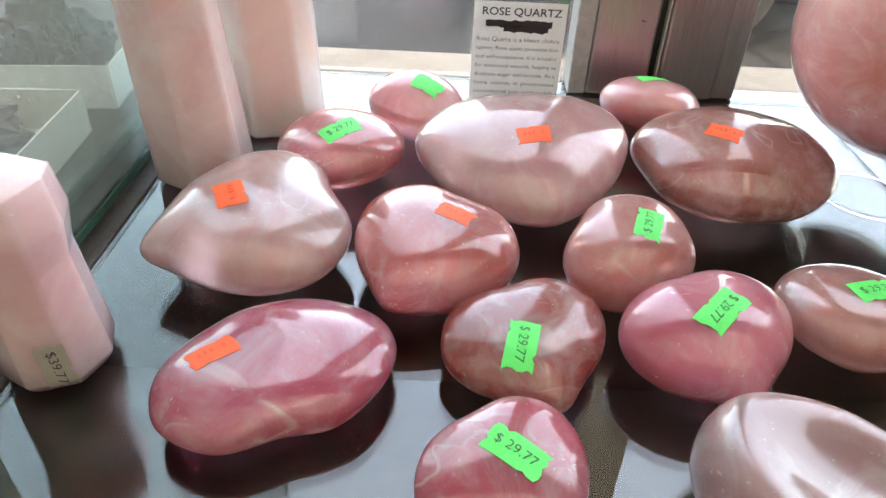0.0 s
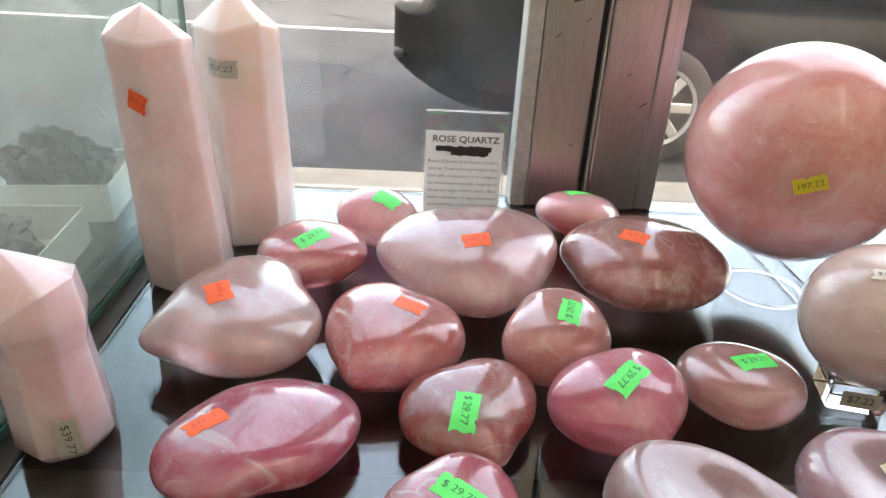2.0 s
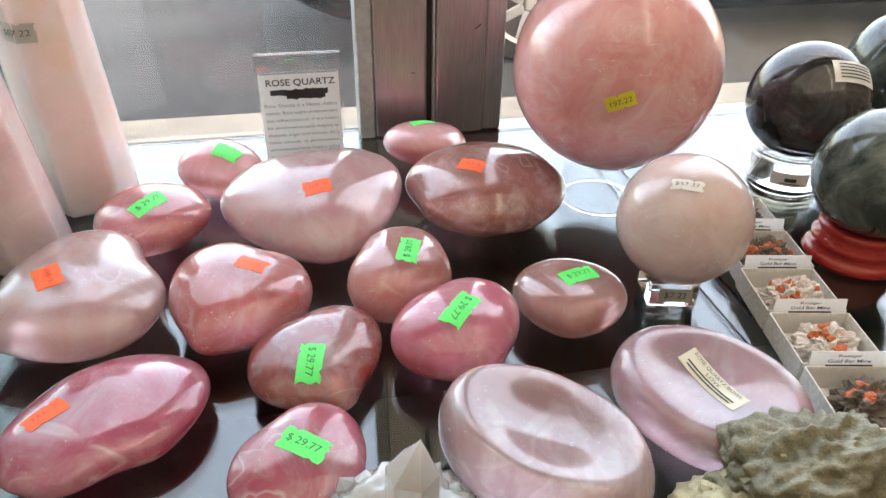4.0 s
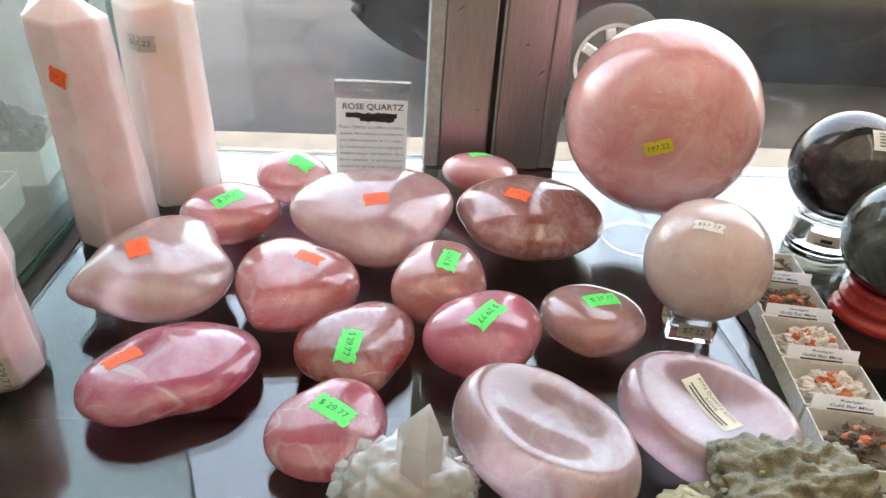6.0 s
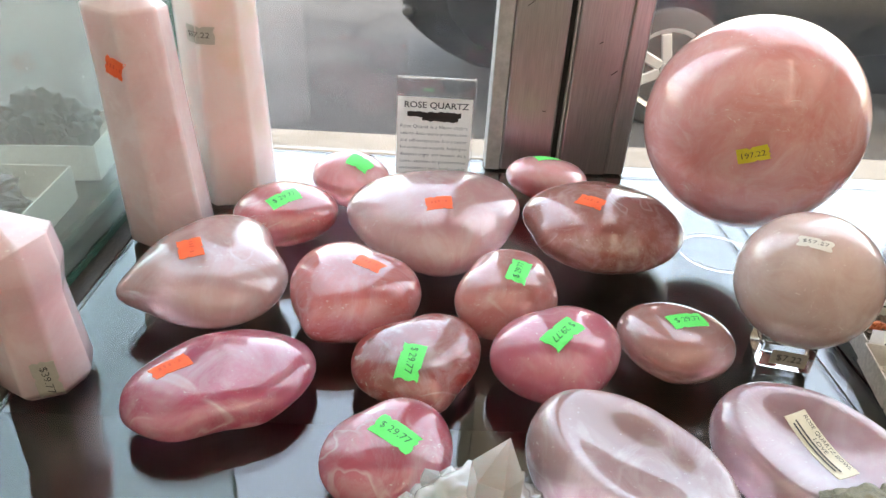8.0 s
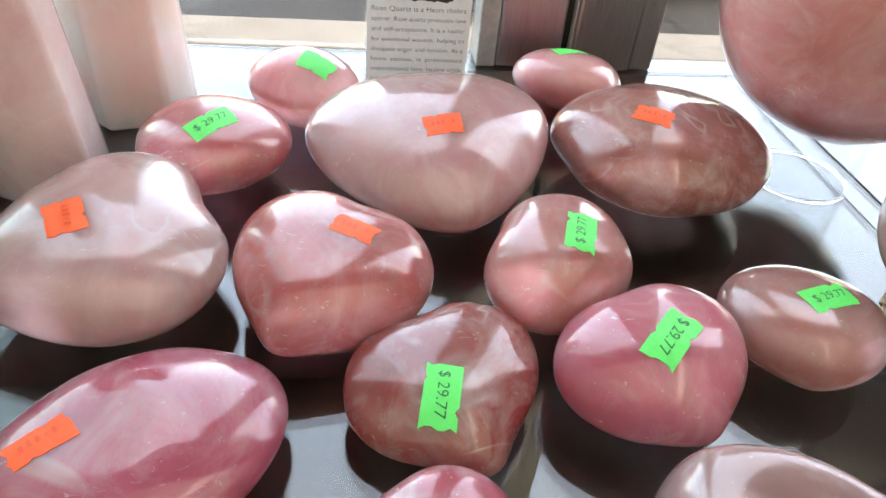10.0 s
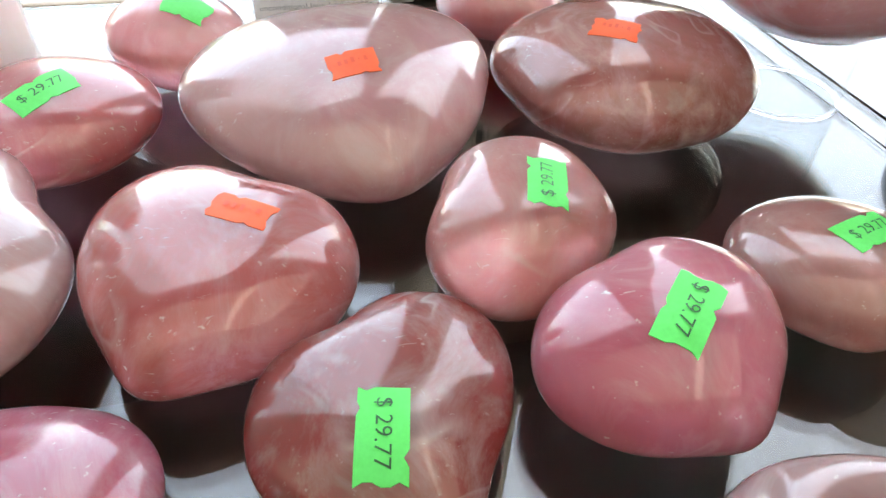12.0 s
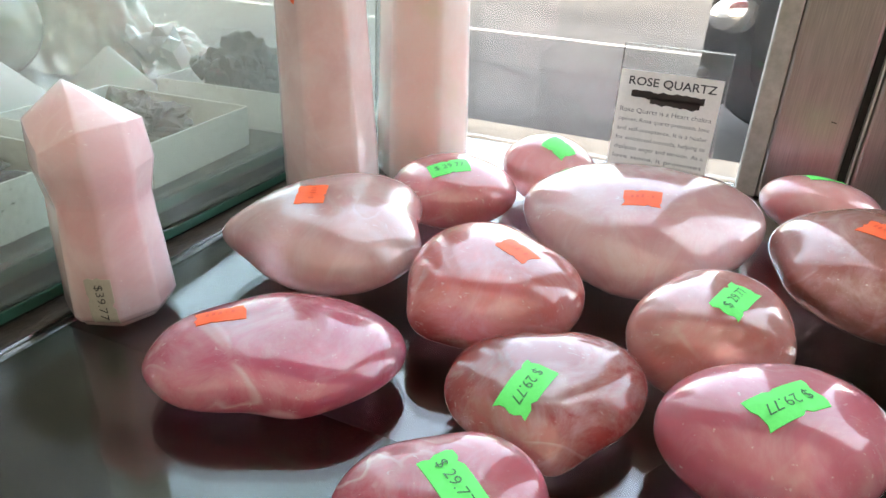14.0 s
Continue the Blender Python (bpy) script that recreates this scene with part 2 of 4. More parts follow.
M["asphalt"] = asphalt()
M["roadpaint"] = stained("worn_road_paint", (0.30, 0.30, 0.295), (0.15, 0.15, 0.147), 9, 0.7, 0, 0, (1, 1, 1), 0.001, 0.5, 0.75)
M["carpaint"] = shader("black_car_paint", 0.15, 0.0, (0.0010, 0.0011, 0.0014), 1.4)[0]
M["carpaint"].node_tree.nodes["Principled BSDF"].inputs["Specular IOR Level"].default_value = 0.05
M["cartrim"] = shader("black_plastic_trim", 0.6, 0, (0.02, 0.02, 0.021))[0]
M["carglass"] = shader("dark_car_glass", 0.05, 0, (0.01, 0.012, 0.013))[0]
M["tyre"] = shader("tyre_rubber", 0.8, 0, (0.018, 0.018, 0.018))[0]
M["alloy"] = shader("silver_alloy", 0.35, 0.7, (0.42, 0.42, 0.42))[0]
M["redlens"] = shader("red_lamp_lens", 0.12, 0, (0.62, 0.02, 0.03))[0]
M["lens"] = shader("silver_lamp_reflector", 0.16, 0.85, (0.75, 0.76, 0.78))[0]


# ---- mesh tools ----
def link_mesh(name, bm, mat, parent=None, label="", smooth=False):
    me = bpy.data.meshes.new(name)
    bmesh.ops.recalc_face_normals(bm, faces=bm.faces)
    bm.to_mesh(me)
    bm.free()
    for poly in me.polygons:
        poly.use_smooth = smooth
    me.materials.append(mat)
    ob = new(name, me)
    if parent:
        ob.parent = parent
    if label:
        tagged(ob, label)
    return ob


def part(name, bm, material, parent, label="", smooth=False):
    return link_mesh(name, bm, material, parent, label, smooth)


def thing(name, at, label, category, group="", turn=0.0):
    ob = new(name)
    ob.empty_display_size = 0.02
    ob.matrix_basis = pose(*at, 0, 0, turn)
    return tagged(ob, label, category, group)


def box_bm(size, centre=(0, 0, 0), bevel=0.0, segments=2, turn=0.0, bm=None):
    own = bm if bm else bmesh.new()
    m = Matrix.Translation(centre) @ Matrix.Rotation(radians(turn), 4, 'Z') @ Matrix.Diagonal((*size, 1))
    made = bmesh.ops.create_cube(own, size=1.0, matrix=m)
    if bevel:
        edges = list({e for v in made["verts"] for e in v.link_edges})
        bmesh.ops.bevel(own, geom=edges, offset=bevel, segments=segments, affect='EDGES', profile=0.5)
    return own


def rings_bm(rings, cap_low=True, cap_high=True, bm=None):
    """Joins rings of points (same count each) into a skin."""
    own = bm if bm else bmesh.new()
    rows = [[own.verts.new(p) for p in ring] for ring in rings]
    n = len(rows[0])
    for a, b in zip(rows, rows[1:]):
        for i in range(n):
            own.faces.new((a[i], a[(i + 1) % n], b[(i + 1) % n], b[i]))
    if cap_low:
        own.faces.new(rows[0])
    if cap_high:
        own.faces.new(rows[-1])
    return own


def turned_bm(profile, sides=48, start=0.0, squash=(1, 1), close=True, centre=(0, 0, 0)):
    """A body of revolution from (radius, height) pairs."""
    rings = []
    for r, z in profile:
        rings.append([(centre[0] + squash[0] * r * math.cos(start + 2 * math.pi * i / sides),
                       centre[1] + squash[1] * r * math.sin(start + 2 * math.pi * i / sides), centre[2] + z) for i in range(sides)])
    return rings_bm(rings, close, close)


GLYPHS = {}


def glyphs(text, bold=0.0):
    """Flat lettering in the built-in font: width 1 along x, centred, with its height."""
    if (text, bold) not in GLYPHS:
        cu = bpy.data.curves.new("lettering", 'FONT')
        cu.body, cu.align_x, cu.align_y, cu.size, cu.resolution_u, cu.offset = text, 'CENTER', 'CENTER', 1.0, 3, bold
        ob = new("lettering", cu)
        bpy.context.view_layer.update()
        me = bpy.data.meshes.new_from_object(ob.evaluated_get(bpy.context.evaluated_depsgraph_get()))
        pts = [v.co.copy() for v in me.vertices]
        faces = [tuple(p.vertices) for p in me.polygons]
        bpy.data.objects.remove(ob)
        bpy.data.curves.remove(cu)
        bpy.data.meshes.remove(me)
        xs, ys = [p.x for p in pts], [p.y for p in pts]
        w, h = max(xs) - min(xs), max(ys) - min(ys)
        cx, cy = (max(xs) + min(xs)) / 2, (max(ys) + min(ys)) / 2
        GLYPHS[(text, bold)] = ([((p.x - cx) / w, (p.y - cy) / w) for p in pts], faces, h / w)
    return GLYPHS[(text, bold)]


def lettering_bm(text, width, height=None, bold=0.0, at=(0, 0), bm=None):
    own = bm if bm else bmesh.new()
    pts, faces, tall = glyphs(text, bold)
    sy = width if height is None else height / tall
    vs = [own.verts.new((at[0] + x * width, at[1] + y * sy, 0)) for x, y in pts]
    for f in faces:
        try:
            own.faces.new([vs[i] for i in f])
        except ValueError:
            pass
    return own


def bar_bm(w, h, at, bm=None):
    own = bm if bm else bmesh.new()
    own.faces.new([own.verts.new((at[0] + sx * w / 2, at[1] + sy * h / 2, 0)) for sx, sy in ((-1, -1), (1, -1), (1, 1), (-1, 1))])
    return own


def bvh_of(ob):
    bm = bmesh.new()
    bm.from_mesh(ob.data)
    tree = BVHTree.FromBMesh(bm)
    bm.free()
    return tree


def wrap(bm, tree, origin, n, right, lift):
    """Lays a flat mesh (x, y) onto a curved body, seen along -n from the local point origin."""
    n = Vector(n).normalized()
    tx = Vector(right)
    tx = (tx - tx.dot(n) * n).normalized()
    ty = n.cross(tx)
    for v in bm.verts:
        p = Vector(origin) + tx * v.co.x + ty * v.co.y
        hit, normal, _, _ = tree.ray_cast(p + n * 0.06, -n)
        if hit is None:
            hit, normal, _, _ = tree.find_nearest(p)
        v.co = hit + normal * (lift + v.co.z)


def sticker(stone, at, n, right, w, h, paper, text="", ink="ink", name="price_sticker", label="", nick=True, lines=()):
    """A small label that follows the stone's skin, with its lettering."""
    rnd = random.Random(text + str(at))
    tree = bvh_of(stone)
    origin = Vector(at) - stone.location
    bm = bmesh.new()
    nx, ny = 12, 6
    grid = [[bm.verts.new(((i / nx - 0.5) * w, (j / ny - 0.5) * h, 0)) for i in range(nx + 1)] for j in range(ny + 1)]
    for j in range(ny):
        for i in range(nx):
            bm.faces.new((grid[j][i], grid[j][i + 1], grid[j + 1][i + 1], grid[j + 1][i]))
    if nick:
        for j in range(ny + 1):
            grid[j][0].co.x += rnd.choice((0, 0, 0.0009))
            grid[j][nx].co.x -= rnd.choice((0, 0, 0.0009))
        i = rnd.randint(3, nx - 3)
        grid[ny][i].co.y -= 0.0012
        grid[0][nx - i].co.y += 0.0008
    for e in bm.edges:
        e.smooth = not e.is_boundary
    wrap(bm, tree, origin, n, right, 0.00022)
    ex = bmesh.ops.extrude_edge_only(bm, edges=[e for e in bm.edges if e.is_boundary])
    nn = Vector(n).normalized()
    for v in ex["geom"]:
        if isinstance(v, bmesh.types.BMVert):
            v.co -= nn * 0.0004
    ob = part(name, bm, M[paper], stone, label, True)
    if text:
        lb = lettering_bm(text, w * 0.72, h * 0.36, -0.008)
        wrap(lb, tree, origin, n, right, 0.0006)
        part("lettering", lb, M[ink], ob)
    for k, (kind, width, height, y) in enumerate(lines):
        if kind == "digits":
            lb = bmesh.new()
            for i in range(5):
                bar_bm(width * (0.05 if i == 3 else 0.13), height * (0.3 if i == 3 else rnd.uniform(0.7, 1.0)), ((i / 4 - 0.5) * width, y + rnd.uniform(-0.0003, 0.0003)), lb)
        else:
            lb = bar_bm(width, height, (0, y)) if kind == "" else lettering_bm(kind, width, height, 0, (0, y))
        if kind == "":
            bmesh.ops.subdivide_edges(lb, edges=lb.edges, cuts=4, use_grid_fill=True)
        wrap(lb, tree, origin, n, right, 0.0006)
        part("print_line", lb, M[ink], ob)
    return ob


# ---- structure: shop, window, street ----
def slab(name, size, centre, mat, bevel=0.0, turn=0.0, label="", category=""):
    ob = link_mesh(name, box_bm(size, (0, 0, 0), bevel, 2), M[mat])
    ob.matrix_basis = pose(*centre, 0, 0, turn)
    return tagged(ob, label, category or name.split("_")[0], "", "structure")


ROAD = -1.0
bm = bmesh.new()
bmesh.ops.create_grid(bm, x_segments=8, y_segments=8, size=400)
ground = tagged(link_mesh("road", bm, M["asphalt"]), "grey worn asphalt street with cracks and patches", "road", "", "structure")
ground.location = (0, 401, ROAD)
slab("floor", (5.4, 3.4, 0.1), (0, -1.22, -1.06), "floor", 0, 0, "brown shop floor", "floor")
slab("ceiling", (5.4, 3.4, 0.1), (0, -1.22, 2.45), "ceiling", 0, 0, "white painted shop ceiling", "ceiling")
slab("wall_back", (5.4, 0.12, 3.41), (0, -2.98, 0.695), "wall", 0, 0, "cream painted shop wall", "wall")
slab("wall_right", (0.12, 3.4, 3.41), (2.76, -1.22, 0.695), "wall", 0, 0, "cream painted shop wall", "wall")
# left wall with a narrow side window
slab("wall_left", (0.12, 2.0, 3.41), (-2.76, -1.92, 0.695), "wall", 0, 0, "cream painted shop wall", "wall")
slab("wall_left_front", (0.12, 1.15, 3.41), (-2.76, -0.095, 0.695), "wall", 0, 0, "cream painted shop wall", "wall")
slab("wall_left_low", (0.12, 0.25, 1.67), (-2.76, -0.795, -0.175), "wall", 0, 0, "cream painted wall under a side window", "wall")
slab("wall_left_high", (0.12, 0.25, 1.2), (-2.76, -0.795, 1.8), "wall", 0, 0, "cream painted wall over a side window", "wall")
# front: parapet under the ledge, wall over the window, ends beside it
slab("wall_front_low", (5.64, 0.05, 0.99), (0, 0.545, -0.516), "facade", 0, 0, "plastered shop front under the window", "wall")
# unseen; height set to shade the street, lower edge to cut window light
slab("wall_front_high", (14.0, 0.16, 13.0), (0, 0.56, 7.8), "facade", 0, 0, "unseen plastered wall above the window, sized to shade the street", "wall")
slab("wall_front_left", (2.2, 0.1, 2.3), (-1.72, 0.56, 1.15), "facade", 0, 0, "plastered shop front beside the window", "wall")
slab("wall_front_right", (1.4, 0.1, 2.3), (2.12, 0.56, 1.15), "facade", 0, 0, "plastered shop front beside the window", "wall")
slab("window_sill", (1.21, 0.0225, 0.006), (0.816, 0.5038, -0.0032), "silver", 0.0005, 0, "grey metal sill under the window pane", "sill")
ledge = slab("window_ledge", (5.6, 0.0557, 0.03), (0, 0.54315, -0.0155), "ledge", 0.003, 0, "sunlit weathered cream stone ledge outside the glass", "ledge")


def mullion():
    ob = thing("window_mullion", (0.0, 0.0, 0.0), "brushed metal window post with painted aluminium edges", "window frame")
    ob["kind"] = "structure"
    h, z = 1.3, 0.65
    part("frame_edge", box_bm((0.013, 0.030, h), (0.0945, 0.508, z), 0.0012), M["silver"], ob, "grey painted aluminium edge")
    part("post", box_bm((0.0445, 0.042, h), (0.1236, 0.515, z), 0.002), M["bronze"], ob)
    part("gasket", box_bm((0.0045, 0.03, h), (0.1486, 0.514, z)), M["gasket"], ob, "black groove between the posts")
    part("bead", box_bm((0.0016, 0.03, h), (0.1517, 0.5085, z), 0.0004), M["silver"], ob, "bright metal bead")
    part("post", box_bm((0.0425, 0.046, h), (0.1743, 0.515, z), 0.002), M["bronze"], ob)
    part("frame_edge", box_bm((0.017, 0.040, h), (0.2045, 0.515, z), 0.002), M["bronze"], ob)
    rnd = random.Random(5)
    for k in range(9):
        sc = part("scratch", box_bm((0.0004 + 0.0003 * rnd.random(), 0.0004, 0.003 + 0.005 * rnd.random())), M["gasket"], ob)
        sc.matrix_basis = pose(rnd.choice((0.112, 0.13, 0.165, 0.185)) + 0.01 * rnd.random(), 0.4938 if k % 2 else 0.4919, 0.02 + 0.2 * rnd.random(), 0, rnd.uniform(40, 110), 0)
    mark = part("mark", box_bm((0.0016, 0.0005, 0.0085), (0, 0, 0), 0.0003), M["track"], ob, "brown smear")
    mark.matrix_basis = pose(0.126, 0.4938, 0.170, 0, 75, 0)
    return ob


mullion()
for name, x0, x1, y in (("window_left", -0.62, 0.09, 0.5175), ("window_right", 0.211, 1.42, 0.4975)):
    w = thing(name, ((x0 + x1) / 2, y, 0), "large shop window pane with dust and dried drops", "window")
    w["kind"] = "structure"
    pane = part("pane", box_bm((x1 - x0, 0.005, 1.3), (0, 0, 0.652)), M["window"] if name == "window_left" else M["spotted"], w)
    pane.visible_shadow = False
side = thing("side_window", (-2.76, -0.795, 0.66), "narrow side window pane", "window")
side["kind"] = "structure"
part("pane", box_bm((0.006, 0.25, 0.54), (0, 0, 0.27)), M["window"], side).visible_shadow = False

# unseen glowing panels under the ceiling, added as fill light for the shop
em = bpy.data.materials.new("fill_diffuser")
em.use_nodes = True
eb = em.node_tree.nodes["Principled BSDF"]
eb.inputs["Emission Color"].default_value = (0.97, 0.98, 1.0, 1)
eb.inputs["Emission Strength"].default_value = FILL
for x in (-1.78, 0.0, 1.59):
    for y in (-2.05, -0.55):
        fill_body = thing("fill_panel", (x, y, 2.36), "unseen white glowing ceiling panel added as fill light", "ceiling light", "ceiling lights")
        part("frame", box_bm((1.77, 1.49, 0.03), (0, 0, 0.021), 0.004), M["silver"], fill_body)
        part("diffuser", box_bm((1.75, 1.47, 0.01), (0, 0, 0.0)), em, fill_body)

# street markings
for k, (y, x0, x1, wide) in enumerate(((7.42, -9, 0.4, 0.13), (13.8, -1.75, 6.0, 0.22), (20.0, -30, 30, 0.2))):
    bm = box_bm((x1 - x0, wide, 0.006))
    tagged(link_mesh("road_line", bm, M["roadpaint"]), "worn white painted line on asphalt", "road line", "", "structure").location = ((x0 + x1) / 2, y, ROAD + 0.004)


# ---- display case ----
slab("case_floor", (3.6, 0.66, 0.02), (0.2, 0.19, -0.34), "case", 0, 0, "dark case bottom under the glass shelf", "display case")
slab("case_front", (3.6, 0.02, 1.0), (0.2, -0.15, -0.515), "case", 0, 0, "dark front board of the display case", "display case")
# added board, so the lit wall behind doesn't show through the shelf glass
slab("case_back", (3.6, 0.012, 0.318), (0.2, 0.508, -0.170), "case", 0, 0, "added dark board that hides the bright wall below the glass", "display case")
shelf = link_mesh("glass_shelf", box_bm((0.434, 0.654, 0.006), (0, 0, 0), 0.0006, 1), M["plate"])
shelf.location = (0.052, 0.188, -0.003)
tagged(shelf, "dark reflective glass shelf plate, dusty, over a dark case", "glass shelf", "glass shelf plates", "structure")
plate = link_mesh("glass_shelf", box_bm((0.90, 0.630, 0.006), (0, 0, 0), 0.0006, 1), M["plate"])
plate.location = (0.737, 0.177, -0.003)
tagged(plate, "dark glass shelf plate carrying spheres and boxes", "glass shelf", "glass shelf plates", "structure")
slab("shelf_track", (0.014, 0.64, 0.010), (-0.173, 0.19, -0.0052), "track", 0.001, 0, "grimy dark metal track beside the glass", "track")
slab("shelf_joint", (0.017, 0.64, 0.006), (0.278, 0.19, -0.0034), "plate", 0.0005, 0, "narrow glass strip joining two shelf plates", "glass shelf")


def side_shelf():
    ob = thing("side_shelf", (-0.62, 0.19, 0.0), "raised glass shelf with green edges beside the case", "glass shelf")
    ob["kind"] = "structure"
    part("lower_plate", box_bm((0.86, 0.63, 0.005), (0.013, 0, 0.0055), 0.0005, 1), M["plate"], ob)
    part("lower_edge", box_bm((0.0012, 0.63, 0.0046), (0.4438, 0, 0.0055)), M["edge"], ob, "green polished glass edge")
    part("spacer", box_bm((0.84, 0.63, 0.0062), (0.006, 0, 0.0112)), M["track"], ob, "dusty dark strip between the plates")
    part("upper_plate", box_bm((0.86, 0.63, 0.0058), (0.004, 0, 0.0173), 0.0005, 1), M["plate"], ob)
    part("upper_edge", box_bm((0.0012, 0.63, 0.0054), (0.4348, 0, 0.0173)), M["edge"], ob, "green polished glass edge")
    return ob


side_shelf()
div = thing("glass_divider", (-0.1795, 0.19, 0.0), "upright dusty glass divider with green edge", "glass divider")
div["kind"] = "structure"
dp = part("pane", box_bm((0.004, 0.64, 0.60), (0, 0, 0.3095)), M["divider"], div)
dp.visible_shadow = False
part("end_edge", box_bm((0.0045, 0.0015, 0.60), (0, 0.3212, 0.3095)), M["edge"], div)
part("corner_seal", box_bm((0.0012, 0.004, 0.60), (-0.0165, 0.322, 0.3095)), M["gasket"], div)


# ---- stones ----
def heart_bm(width, length, thick, notch, tip, taper, lumps=0.0, seed=0, full=2.2, skew=0.0, rings=20, sides=96):
    """A puffy polished heart: tip along +x, lobes along -x, lying flat on z = 0."""
    def outline(t, s):
        back = math.pi - abs(math.pi - t)
        y = math.cos(t) - notch * s ** 2 * math.exp(-(back / 0.36) ** 2) - tip * s ** 2 * math.exp(-((math.pi - back) / 0.32) ** 2)
        x = math.sin(t) * (1 - taper * ((1 - math.cos(t)) / 2) ** 1.5)
        return -y, x
    rim = [outline(2 * math.pi * i / sides, 1) for i in range(sides)]
    su = length / (max(p[0] for p in rim) - min(p[0] for p in rim))
    sv = width / (max(p[1] for p in rim) - min(p[1] for p in rim))
    mid = (max(p[0] for p in rim) + min(p[0] for p in rim)) / 2
    rows = []
    for side in (-1, 1):
        for r in (range(1, rings + 1) if side < 0 else range(rings - 1, 0, -1)):
            s = math.sin(math.pi / 2 * r / rings) ** 0.92
            z = side * thick / 2 * (max(0.0, 1 - s ** full)) ** 0.5
            ring = []
            for i in range(sides):
                u, v = outline(2 * math.pi * i / sides, s)
                p = Vector(((u - mid) * su * s + skew * v * sv * s, v * sv * s, z))
                if lumps:
                    p += Vector((0.6, 0.6, 1.0)) * lumps * noise.noise(p * 42 + Vector((seed, seed * 2, 0)))
                ring.append(p)
            rows.append(ring)
    low = min(p.z for ring in rows for p in ring) + 0.0012
    rows = [[Vector((p.x, p.y, max(p.z, low) - low)) for p in ring] for ring in rows]
    return rings_bm(rows)


def heart(at, tip, size, shape, mat, label, tilt=(0, 0), lumps=0.0012, seed=0, full=2.2, skew=0.0):
    bm = heart_bm(*size, *shape, lumps, seed, full, skew)
    bmesh.ops.transform(bm, matrix=Matrix.Rotation(radians(tilt[0]), 4, 'X') @ Matrix.Rotation(radians(tilt[1]), 4, 'Y') @ Matrix.Rotation(radians(tip), 4, 'Z'), verts=bm.verts)
    low = min(v.co.z for v in bm.verts)
    for v in bm.verts:
        v.co.z -= low - 0.0001
    ob = link_mesh("rose_quartz_heart", bm, mat, None, "", True)
    ob.location = (at[0], at[1], 0)
    return tagged(ob, label, "crystal heart", "rose quartz hearts")


def flat_sticker(stone, x, y, angle, w, h, paper, text, ink="ink", label="", lines=()):
    a = radians(angle)
    return sticker(stone, (x, y, 0.03), (0, 0, 1), (math.cos(a), math.sin(a), 0), w, h, paper, text, ink, "price_sticker", label, True, lines)


UNREAD = (("digits", 0.0092, 0.0027, 0.0006),)
Q = {
    "left": quartz("pale_rose_quartz", (0.72, 0.575, 0.585), (0.64, 0.475, 0.485), 1, 0.35, 0.5, 0.6, 0.3),
    "mid": quartz("deep_rose_quartz", (0.585, 0.325, 0.33), (0.50, 0.235, 0.238), 2, 0.28, 0.3, 0.6, 0.25),
    "big": quartz("milky_rose_quartz", (0.73, 0.56, 0.58), (0.67, 0.465, 0.49), 3, 0.3, 0.3, 0.6, 0.3),
    "brown": quartz("smoky_rose_quartz", (0.48, 0.37, 0.355), (0.34, 0.22, 0.20), 4, 0.4, 0.45, 0.5, 0.25, (0.30, 0.14, 0.095)),
    "g1": quartz("rose_quartz_a", (0.66, 0.38, 0.41), (0.58, 0.29, 0.325), 5, 0.2, 0.3, 0.6, 0.25),
    "g2": quartz("rose_quartz_b", (0.78, 0.46, 0.46), (0.69, 0.35, 0.35), 6, 0.3, 0.4, 0.6, 0.32),
    "g3": quartz("rose_quartz_c", (0.50, 0.27, 0.26), (0.40, 0.17, 0.17), 7, 0.6, 0.8, 0.6, 0.32),
    "g4": quartz("rose_quartz_d", (0.67, 0.38, 0.455), (0.60, 0.295, 0.375), 8, 0.2, 0.2, 0.6, 0.22),
    "g5": quartz("grayish_rose_quartz", (0.66, 0.46, 0.445), (0.58, 0.36, 0.345), 9, 0.25, 0.3, 0.6, 0.4),
    "g6": quartz("rose_quartz_e", (0.64, 0.345, 0.405), (0.54, 0.235, 0.30), 10, 0.35, 0.5, 0.6, 0.25),
    "long": quartz("rose_quartz_f", (0.61, 0.30, 0.395), (0.51, 0.205, 0.30), 11, 0.3, 0.5, 0.6, 0.25),
    "small": quartz("light_rose_quartz", (0.84, 0.53, 0.565), (0.78, 0.42, 0.46), 12, 0.2, 0.2, 0.6, 0.2),
    "sphere": quartz("salmon_rose_quartz", (0.78, 0.50, 0.495), (0.70, 0.39, 0.385), 13, 0.35, 0.22, 0.6, 0.1),
    "clear": quartz("cloudy_clear_quartz", (0.66, 0.60, 0.57), (0.58, 0.52, 0.49), 14, 0.3, 0.25, 0.75, 0.1),
    "bowl": quartz("cloudy_pale_quartz", (0.61, 0.53, 0.535), (0.50, 0.415, 0.425), 15, 0.5, 0.4, 0.6, 0.42),
    "bowl_b": quartz("lilac_pale_quartz", (0.65, 0.525, 0.565), (0.56, 0.425, 0.475), 16, 0.3, 0.3, 0.6, 0.42),
    "tower_a": quartz("pale_pink_tower_quartz", (0.82, 0.70, 0.725), (0.74, 0.60, 0.63), 17, 0.25, 0.2, 0.55, 0.05, None, 0.16),
    "tower_b": quartz("whitish_tower_quartz", (0.80, 0.72, 0.725), (0.73, 0.63, 0.64), 18, 0.3, 0.2, 0.55, 0.05, None, 0.18),
    "tower_c": quartz("blush_tower_quartz", (0.88, 0.805, 0.79), (0.85, 0.75, 0.735), 19, 0.3, 0.25, 0.55, 0.05, (0.80, 0.71, 0.61), 0.18),
}

